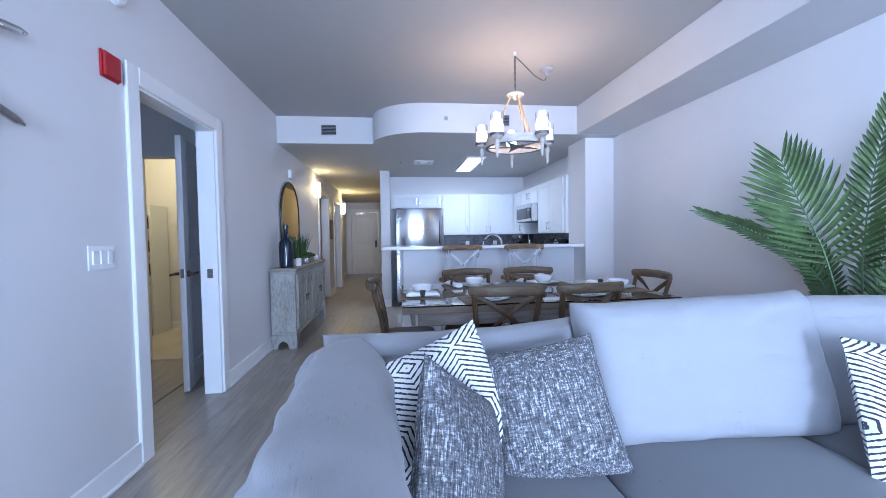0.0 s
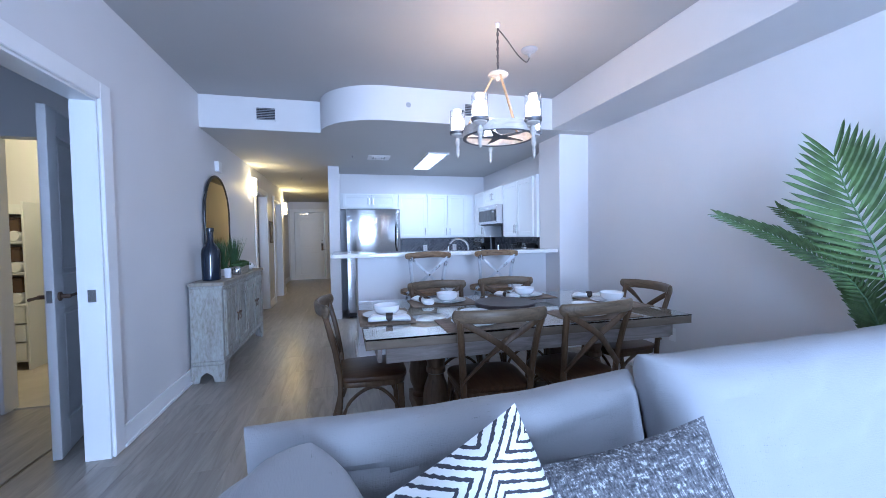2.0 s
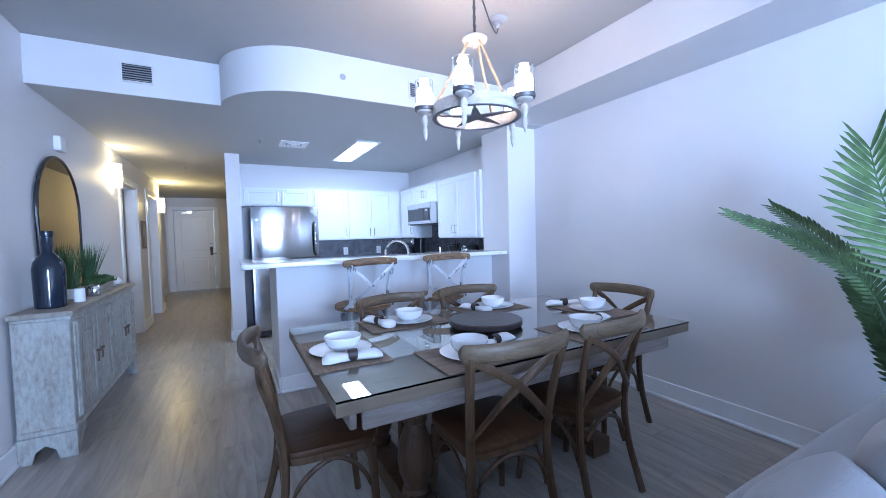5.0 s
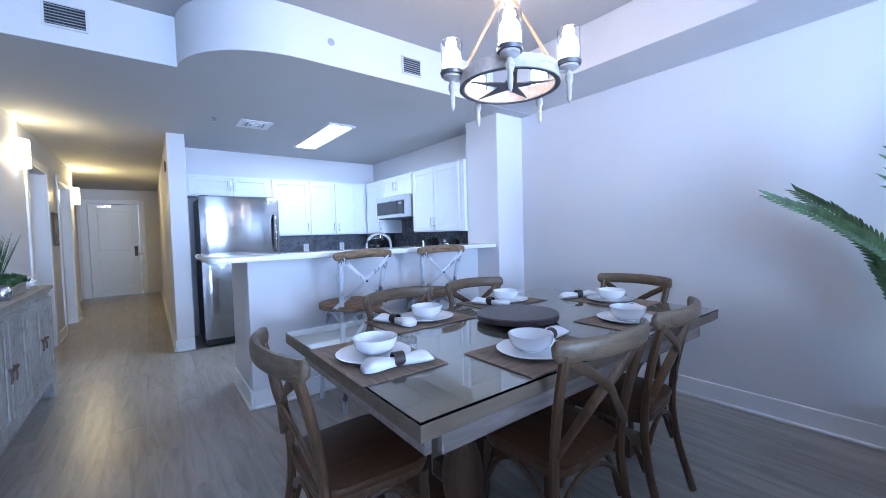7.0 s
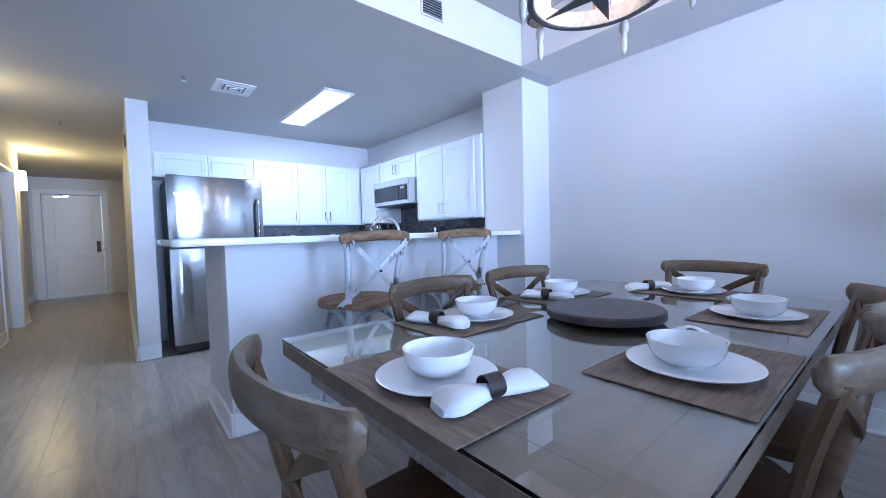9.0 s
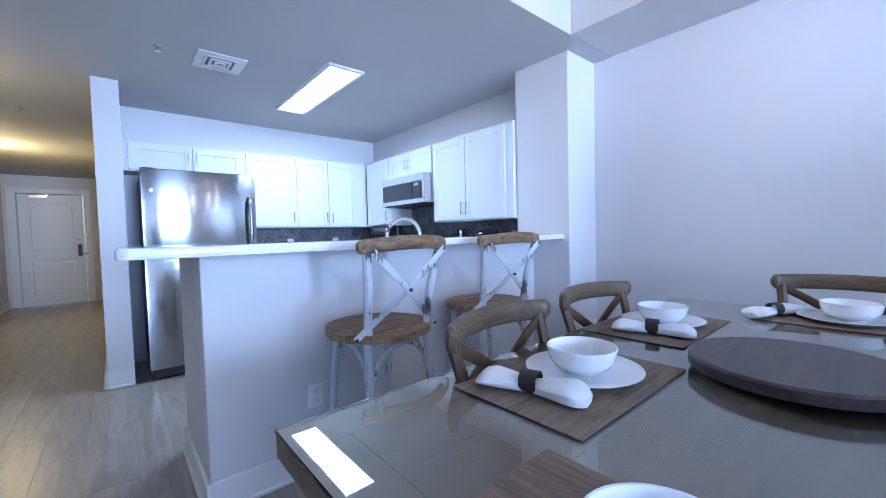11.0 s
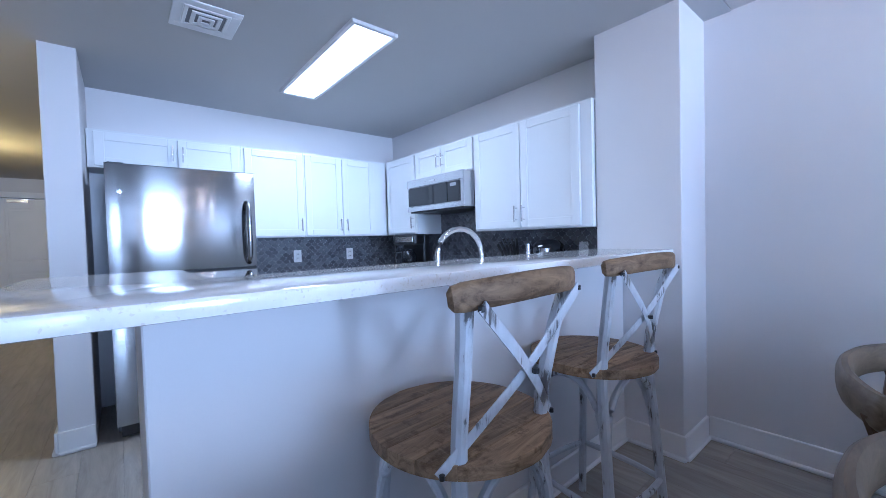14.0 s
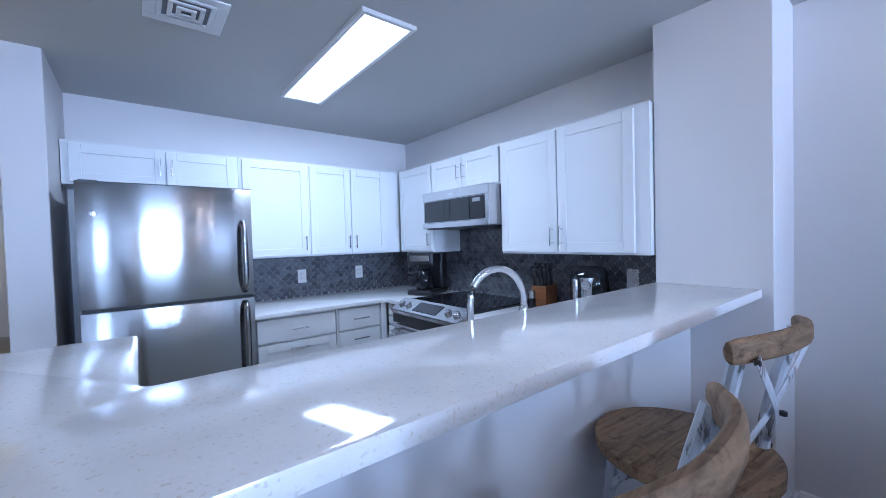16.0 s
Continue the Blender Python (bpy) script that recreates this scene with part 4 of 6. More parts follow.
def sconce(y, z, energy):
    s = thing("wall_sconce", "lit white glass wall sconce glowing warm", "wall lamp", pose(LX, y, z))
    part("back_plate", bm_box(0, 0.012, -0.075, 0.075, -0.11, 0.11, 0.004), CHROME, s)
    prof = [(0.012 + 0.085 * math.sin(math.pi * k / 12), -0.085 * math.cos(math.pi * k / 12)) for k in range(13)]
    inner = [(0.012 + 0.077 * math.sin(math.pi * k / 12), -0.077 * math.cos(math.pi * k / 12)) for k in range(12, -1, -1)]
    part("shade", bm_prism(prof + inner, -0.125, 0.125), SCONCEGLOW, s, "glowing white glass shade")
    part("bulb", bm_lathe([(0, -0.04), (0.022, -0.02), (0.026, 0.01), (0.012, 0.05), (0, 0.05)], 12, (0.045, 0, 0)), BULB, s)
    lamp("sconce_light", "POINT", pose(LX + 0.13, y, z), energy, (1.0, 0.64, 0.17), size=0.05)
    lamp("sconce_uplight", "AREA", look((LX + 0.05, y, z + 0.13), (LX + 0.08, y, z + 1)), energy * 0.12, (1.0, 0.74, 0.28), size=0.07, size_y=0.12)


sconce(8.06, 2.0, 7)
sconce(11.10, 1.90, 24)

sn = thing("wall_sensor", "small white plastic alarm box on the wall", "alarm", pose(LX, 6.55, 2.02))
part("housing", bm_box(0, 0.045, -0.06, 0.06, -0.055, 0.055, 0.012, 2), PLASTIC, sn)
fa = thing("fire_alarm", "red fire alarm strobe box beside the doorway", "fire alarm", pose(LX, 3.40, 2.045))
part("back_box", bm_box(0, 0.012, -0.060, 0.060, -0.064, 0.064, 0.003), RED, fa)
part("housing", bm_box(0.012, 0.026, -0.056, 0.056, -0.060, 0.060, 0.006), RED, fa)
th = thing("thermostat", "small brown framed thermostat on the hall wall", "thermostat", pose(-0.25, 8.42, 2.03, 0, 0, 90))
part("housing", bm_box(-0.02, 0.02, 0.0, 0.012, -0.06, 0.06, 0.003), BROWNPL, th)
sd2 = thing("smoke_detector", "white round smoke detector high on the wall", "smoke detector", pose(LX, 3.46, 2.43, 0, 90, 0))
part("housing", bm_lathe([(0, 0), (0.055, 0), (0.055, 0.02), (0.045, 0.035), (0, 0.038)], 24), PLASTIC, sd2)
part("sensor_ring", bm_lathe([(0.022, 0.036), (0.022, 0.042), (0, 0.042)], 16), GREYPL, sd2)

# driftwood-like metal wall ornament by the doorway
orn = thing("wall_ornament", "silver branching metal ornament on the wall", "wall art", pose(LX, 2.70, 1.75))
part("stem", bm_tube(smooth_path([(0.02, 0.02, -0.42), (0.03, 0.0, -0.1), (0.025, 0.03, 0.2), (0.03, 0.0, 0.45)]), 0.018, 8), CHROME, orn)
for y, z, up in ((0.2, -0.128, 0.07), (0.227, 0.212, -0.03)):
    part("branch", bm_tube(smooth_path([(0.03, 0.01, z + up), (0.045, y * 0.5, z + 0.5 * up), (0.045, y, z)]), 0.020, 10, taper=0.75, round_ends=True), CHROME, orn)

# picture between the hall doorways
pc = thing("picture_frame", "small dark framed picture in the hall", "picture", pose(LX, 9.62, 1.36))
part("frame", bm_box(0, 0.02, -0.13, 0.13, -0.2, 0.2, 0.004), BROWNPL, pc)
part("print", bm_box(0.02, 0.022, -0.105, 0.105, -0.175, 0.175), plain("faded print", (0.28, 0.26, 0.24), 0.6, vary=0.5, scale=9), pc)


def weathered(name):
    """Grey chalk paint rubbed through to tan wood."""
    m, t, b = nodes_of(name)
    v = coords(t, (1, 1, 0.35))
    n1, n2 = noise_tex(t, v, 9, 6, 0.7), noise_tex(t, v, 55, 4, 0.6)
    mul = node(t, "ShaderNodeMath")
    mul.operation = "MULTIPLY"
    t.links.new(n1, mul.inputs[0])
    t.links.new(n2, mul.inputs[1])
    t.links.new(ramp(t, mul.outputs[0], [(0.10, (0.17, 0.145, 0.11)), (0.18, (0.27, 0.255, 0.225)), (0.28, (0.34, 0.335, 0.31)), (0.42, (0.41, 0.405, 0.385))]), b.inputs["Base Color"])
    b.inputs["Roughness"].default_value = 0.65
    bump(t, b, n2, 0.2, 0.003)
    return m


CHALK = weathered("rubbed grey paint")
sb = thing("sideboard", "grey weathered painted sideboard with four panelled doors", "sideboard", pose(LX + 0.018, 5.60, 0))
SW, SD, SH = 1.66, 0.255, 0.87
part("case", bm_box(0, SD, 0.02, SW - 0.02, 0.16, SH - 0.03, 0.004), CHALK, sb)
part("top", bm_box(-0.004, SD + 0.025, -0.005, SW + 0.005, SH - 0.03, SH, 0.008, 2), wood("sideboard top", (0.23, 0.20, 0.16), (0.42, 0.38, 0.32), 0.5, "Y"), sb, "worn tan-grey wooden top")
part("top_moulding", bm_box(0, SD + 0.010, 0.008, SW - 0.008, SH - 0.055, SH - 0.03, 0.006), CHALK, sb)
part("base_moulding", bm_box(0, SD + 0.012, 0.006, SW - 0.006, 0.15, 0.185, 0.008), CHALK, sb)


def bracket(flip, y0, along_x=False):
    """A shaped bracket foot with a scooped inner edge."""
    pts = [(0, 0), (0.075, 0), (0.085, 0.045), (0.115, 0.085), (0.17, 0.105), (0.17, 0.15), (0, 0.15)]
    bm = bm_prism(pts, 0, 0.03, 0.003)
    m = Matrix(((0, 0, 1, 0), (1, 0, 0, 0), (0, 1, 0, 0), (0, 0, 0, 1)))
    if flip:
        m = Matrix(((0, 0, 1, 0), (-1, 0, 0, 0), (0, 1, 0, 0), (0, 0, 0, 1)))
    bm = turned(bm, m)
    bmesh.ops.recalc_face_normals(bm, faces=bm.faces)
    return turned(bm, Matrix.Translation((SD - 0.022, y0, 0)))


part("foot", bracket(False, 0.006), CHALK, sb)
part("foot", bracket(True, SW - 0.006), CHALK, sb)
for y in (0.006, SW - 0.036):
    pts = [(0, 0), (0.06, 0), (0.075, 0.06), (0.12, 0.09), (0.165, 0.06), (0.18, 0), (SD - 0.022, 0), (SD - 0.022, 0.15), (0, 0.15)]
    m = Matrix(((1, 0, 0, 0), (0, 0, 1, y), (0, 1, 0, 0), (0, 0, 0, 1)))
    b2 = turned(bm_prism(pts, 0, 0.03, 0.003), m)
    bmesh.ops.recalc_face_normals(b2, faces=b2.faces)
    part("end_foot", b2, CHALK, sb)
dw = (SW - 0.12) / 4
for k in range(4):
    y0 = 0.06 + k * dw
    d = part("door", bm_box(SD - 0.002, SD + 0.012, y0 + 0.01, y0 + dw - 0.01, 0.205, SH - 0.075, 0.003), CHALK, sb)
    fb = None
    for a0, a1, z0, z1 in ((y0 + 0.012, y0 + 0.075, 0.21, SH - 0.08), (y0 + dw - 0.075, y0 + dw - 0.012, 0.21, SH - 0.08), (y0 + 0.075, y0 + dw - 0.075, 0.21, 0.275), (y0 + 0.075, y0 + dw - 0.075, SH - 0.145, SH - 0.08)):
        fb = bm_box(SD + 0.012, SD + 0.022, a0, a1, z0, z1, 0.004, into=fb)
    part("door_frame", fb, CHALK, d)
    part("raised_panel", bm_box(SD + 0.011, SD + 0.018, y0 + 0.095, y0 + dw - 0.095, 0.30, SH - 0.165, 0.006), CHALK, d)
    hy = y0 + (dw - 0.045 if k % 2 == 0 else 0.045)
    part("knob", turned(bm_lathe([(0, 0), (0.009, 0), (0.006, 0.012), (0.013, 0.02), (0, 0.028)], 10), Matrix.Translation((SD + 0.02, hy, 0.53)) @ Euler((0, radians(90), 0)).to_matrix().to_4x4()), BROWNPL, d, "dark metal knob")
    part("pull", bm_tube([(SD + 0.03, hy, 0.525), (SD + 0.034, hy, 0.48), (SD + 0.03, hy, 0.455)], 0.005), BROWNPL, d)

# arched mirror standing on the sideboard against the wall
mr = thing("mirror", "arched wall mirror with a thin black frame", "mirror", pose(LX + 0.022, 6.47, 0.92))
arch = [(-0.40, 0.0), (0.40, 0.0)] + [(0.40 * math.cos(a), 0.58 + 0.40 * math.sin(a)) for a in [math.pi * k / 28 for k in range(29)]]
YZ = Matrix(((0, 0, 1, 0), (1, 0, 0, 0), (0, 1, 0, 0), (0, 0, 0, 1)))
# base colour dimmed and warmed to stand in for a dull olive reflection
MIRROR, _t, _b = nodes_of("mirror silver")
_b.inputs["Base Color"].default_value, _b.inputs["Metallic"].default_value, _b.inputs["Roughness"].default_value = (0.40, 0.365, 0.28, 1), 1.0, 0.02
part("mirror_glass", turned(bm_prism(arch, -0.004, 0.004), YZ), MIRROR, mr, "silvered glass with a dim warm reflection put into its colour", False)
part("frame", bm_tube([(0.0, y, z) for y, z in arch], 0.013, 8, closed=True), BLACK, mr, "thin black metal frame")

SBZ = SH + 0.001
bt = thing("bottle_vase", "tall glossy dark blue-black bottle vase", "vase", pose(-1.215, 5.83, SBZ))
part("vase_body", bm_lathe([(0, 0), (0.068, 0), (0.075, 0.008), (0.078, 0.24), (0.070, 0.285), (0.040, 0.325), (0.027, 0.345), (0.026, 0.44), (0.031, 0.445), (0.031, 0.475), (0.022, 0.475), (0.020, 0.35), (0, 0.34)], 32), plain("dark blue glass", (0.012, 0.018, 0.032), 0.07, vary=0.2, relief=0.0), bt)
LEAF = plain("grass leaf", (0.055, 0.12, 0.045), 0.5, vary=0.35, scale=6, relief=0.0)
MOSS = plain("moss", (0.05, 0.10, 0.03), 0.9, vary=0.5, scale=60, fine=300, relief=0.6)


def blade(bm, base, tip, w, sag, n=5):
    """One tapering grass blade."""
    base, tip = Vector(base), Vector(tip)
    d = tip - base
    s = Vector((-d.y, d.x, 0.0))
    s = s.normalized() if s.length > 1e-4 else Vector((1, 0, 0))
    rows = []
    for k in range(n + 1):
        u = k / n
        p = base + d * u - Vector((0, 0, sag * u * u))
        ww = w * (1 - u) ** 0.6
        rows.append((bm.verts.new(p - s * ww), bm.verts.new(p + s * ww + Vector((0, 0, ww * 0.3)))))
    for a, b in zip(rows, rows[1:]):
        bm.faces.new((a[0], a[1], b[1], b[0]))


rng = random.Random(5)
for (y, h, label) in ((6.26, 0.40, "potted faux grass in a low white pot"), (6.66, 0.44, "potted faux grass in a low white pot")):
    g = thing("potted_grass", label, "plant", pose(-1.235, y, SBZ))
    part("pot", bm_lathe([(0, 0), (0.048, 0), (0.055, 0.07), (0.05, 0.07), (0.045, 0.055), (0, 0.055)], 20), CERAMIC, g)
    bm = bmesh.new()
    for k in range(170):
        a, r = rng.uniform(0, 6.28), rng.uniform(0.0, 0.035)
        t = rng.uniform(0.2, 1.0)
        out = rng.uniform(0.02, 0.16) * t
        b0 = (r * math.cos(a), r * math.sin(a), 0.05)
        xx = b0[0] + out * math.cos(a)
        blade(bm, b0, (max(-0.075, xx), b0[1] + 1.2 * out * math.sin(a), h * (0.55 + 0.45 * t)), 0.0035, 0.02 * t)
    tagged(part("grass_blades", bm, LEAF, g, "thin green grass blades"), kind="stuff")
ms = thing("moss_planter", "long low mound of green moss", "plant", pose(-1.15, 6.56, SBZ))
part("tray", bm_box(-0.045, 0.045, -0.20, 0.20, 0, 0.085, 0.008), wood("tray wood", (0.15, 0.13, 0.10), (0.3, 0.27, 0.22), 0.6, "Y"), ms)
bm = bmesh.new()
for k in range(900):
    y, x = rng.uniform(-0.22, 0.22), rng.uniform(-0.06, 0.06)
    z = 0.085 + 0.055 * max(0.0, 1 - (x / 0.065) ** 2 - 0.3 * (y / 0.22) ** 2) * rng.uniform(0.4, 1)
    a = rng.uniform(0, 6.28)
    blade(bm, (x, y, z - 0.015), (x + 0.018 * math.cos(a), y + 0.018 * math.sin(a), z + 0.012), 0.004, 0.004, 2)
tagged(part("moss_tufts", bm, MOSS, ms, "tufted moss"), kind="stuff")
part("moss_bed", bm_box(-0.05, 0.05, -0.21, 0.21, 0.075, 0.115, 0.018, 3), MOSS, ms)
cn = thing("candle_jar", "small silvered glass candle jar", "candle", pose(-1.09 - 0.03, 6.30, SBZ))
part("jar", bm_lathe([(0, 0), (0.032, 0), (0.040, 0.02), (0.040, 0.06), (0.030, 0.078), (0.034, 0.088), (0.026, 0.088), (0, 0.07)], 20), CHROME, cn)
cn2 = thing("candle", "short white pillar candle", "candle", pose(-1.13, 6.02, SBZ))
part("wax", bm_lathe([(0, 0), (0.030, 0), (0.030, 0.085), (0.026, 0.09), (0, 0.086)], 18), LINEN, cn2)
sh = thing("seashell", "large white seashell ornament", "shell", pose(-1.16, 7.02, SBZ))
bm = bmesh.new()
bmesh.ops.create_uvsphere(bm, u_segments=24, v_segments=14, radius=1)
for v in bm.verts:
    a = math.atan2(v.co.z, v.co.x)
    k = 1 + 0.10 * math.sin(9 * a)
    v.co = Vector((v.co.x * 0.06 * k, v.co.y * 0.10, 0.045 + v.co.z * 0.045 * k))
part("shell_body", bm, CERAMIC, sh)

# ---- dining ----
tb = thing("dining_table", "wooden trestle dining table with a glass-covered top", "table")
TX0, TX1, TY0, TY1, TZ = 0.055, 1.975, 3.765, 4.90, 0.748
nb = 6
for k in range(nb):
    y0 = TY0 + 0.10 + (TY1 - TY0 - 0.20) * k / nb
    part("top_board", bm_box(TX0 + 0.10, TX1 - 0.10, y0 + 0.0002, y0 + (TY1 - TY0 - 0.20) / nb - 0.0002, 0.701, 0.7385, 0.0004), TOPBOARD, tb)
for y0 in (TY0, TY1 - 0.10):
    part("border_board", bm_box(TX0, TX1, y0, y0 + 0.0995, 0.696, 0.7385, 0.0006), TOPBOARD, tb)
for x0 in (TX0, TX1 - 0.10):
    part("breadboard_end", bm_box(x0, x0 + 0.0995, TY0 + 0.10, TY1 - 0.10, 0.696, 0.7385, 0.0006), TOPBOARD, tb)
for y0 in (TY0 + 0.05, TY1 - 0.075):
    part("apron", bm_box(TX0 + 0.10, TX1 - 0.10, y0, y0 + 0.025, 0.608, 0.696, 0.003), TABLETOPW, tb)
for x0 in (TX0 + 0.06, TX1 - 0.085):
    part("apron", bm_box(x0, x0 + 0.025, TY0 + 0.075, TY1 - 0.075, 0.608, 0.696, 0.003), TABLETOPW, tb)
BAL = [(0, 0), (0.065, 0), (0.065, 0.02), (0.052, 0.035), (0.058, 0.055), (0.075, 0.10), (0.082, 0.17), (0.072, 0.24), (0.050, 0.30), (0.046, 0.325), (0.058, 0.335), (0.058, 0.36), (0.050, 0.37), (0.060, 0.42), (0.066, 0.47), (0, 0.47)]
for x in (0.48, 1.555):
    part("foot_beam", bm_prism([(x - 0.065, 4.0), (x + 0.065, 4.0), (x + 0.065, 4.76), (x - 0.065, 4.76)], 0.0, 0.10, 0.012), TABLEWOOD, tb)
    for y in (4.13, 4.63):
        part("baluster", bm_lathe(BAL, 20, (x, y, 0.10)), TABLEWOOD, tb, "turned baluster leg")
    part("head_beam", bm_box(x - 0.055, x + 0.055, 3.97, 4.79, 0.555, 0.696, 0.008), TABLEWOOD, tb)
part("stretcher", bm_box(0.545, 1.49, 4.33, 4.43, 0.10, 0.17, 0.006), TABLEWOOD, tb)
gp = thing("glass_tabletop", "clear greenish glass sheet covering the table", "glass top")
sheet = part("glass_sheet", bm_box(TX0 - 0.002, TX1 + 0.002, TY0 - 0.002, TY1 + 0.002, 0.7405, TZ + 0.0005, 0.0015), GLASS, gp)
sheet.visible_shadow = False


def dining_chair(m, label):
    """X-back chair; origin on the floor under the seat, facing +y."""
    c = thing("dining_chair", label, "chair", m, "chairs round the table")
    pts = rounded([(-0.185, -0.19), (0.185, -0.19), (0.215, 0.20), (-0.215, 0.20)], [0.08, 0.08, 0.12, 0.12])
    part("seat", bm_prism(pts, 0.435, 0.465, 0.012), SEATDARK, c, "dark brown saddle seat")
    ring = rounded([(-0.178, -0.185), (0.178, -0.185), (0.205, 0.19), (-0.205, 0.19)], [0.08, 0.08, 0.12, 0.12])
    part("seat_frame", bm_prism(ring, 0.405, 0.436, 0.008), CHAIRWOOD, c)
    for s in (-1, 1):
        part("front_leg", bm_tube(smooth_path([(s * 0.175, 0.155, 0.41), (s * 0.18, 0.165, 0.2), (s * 0.195, 0.185, 0.0)], 4), 0.019, 8, taper=0.8), CHAIRWOOD, c)
        post = smooth_path([(s * 0.195, -0.255, 0.0), (s * 0.185, -0.19, 0.24), (s * 0.180, -0.175, 0.45), (s * 0.195, -0.205, 0.66), (s * 0.214, -0.250, 0.838)], 5)
        part("back_post", bm_tube(post, 0.0185, 8, 0.85), CHAIRWOOD, c)
        part("side_brace", bm_tube(smooth_path([(s * 0.178, -0.175, 0.22), (s * 0.183, -0.12, 0.34), (s * 0.185, 0.0, 0.405), (s * 0.183, 0.10, 0.34), (s * 0.178, 0.165, 0.22)], 4), 0.010, 6), CHAIRWOOD, c)
        slat = smooth_path([(s * 0.188, -0.19, 0.50), (s * 0.095, -0.215, 0.60), (0.0, -0.243 - 0.006 * s, 0.69), (-s * 0.11, -0.250, 0.765), (-s * 0.207, -0.246, 0.820)], 5)
        part("cross_slat", bm_tube(slat, 0.017, 10, 0.38, (0.5, 0, 0.5), square=0.6), CHAIRWOOD, c, "flat curved cross slat")
    part("front_brace", bm_tube(smooth_path([(-0.178, 0.165, 0.22), (-0.12, 0.170, 0.34), (0, 0.172, 0.40), (0.12, 0.170, 0.34), (0.178, 0.165, 0.22)], 4), 0.010, 6), CHAIRWOOD, c)
    part("rear_brace", bm_tube(smooth_path([(-0.178, -0.178, 0.24), (-0.12, -0.180, 0.35), (0, -0.181, 0.40), (0.12, -0.180, 0.35), (0.178, -0.178, 0.24)], 4), 0.010, 6), CHAIRWOOD, c)
    rail = [(-0.243, -0.224, 0.843)] + smooth_path([(-0.236, -0.232, 0.844), (-0.205, -0.254, 0.846), (-0.12, -0.288, 0.849), (0, -0.303, 0.851), (0.12, -0.288, 0.849), (0.205, -0.254, 0.846), (0.236, -0.232, 0.844)], 6) + [(0.243, -0.224, 0.843)]
    part("top_rail", bm_tube(rail, 0.033, 14, 0.44, (0, 0, 1), square=0.75, round_ends=True), CHAIRRAIL, c, "curved top rail")
    for s in (-1, 1):
        part("bolt", bm_lathe([(0, -0.006), (0.006, -0.004), (0.006, 0.004), (0, 0.006)], 8, (s * 0.205, -0.262, 0.835)), BLACK, c)
    return c


ch = dining_chair(pose(0.725, 3.915, 0, 0, 0, -3), "weathered brown wooden cross-back chair pushed to the table")
copy_thing(ch, pose(1.255, 3.935, 0, 0, 0, 7))
copy_thing(ch, pose(0.107, 4.25, 0, 0, 0, -91))
copy_thing(ch, pose(0.704, 4.648, 0, 0, 0, 187))
copy_thing(ch, pose(1.276, 4.693, 0, 0, 0, 178.5))
copy_thing(ch, pose(1.879, 4.295, 0, 0, 0, 90.5))


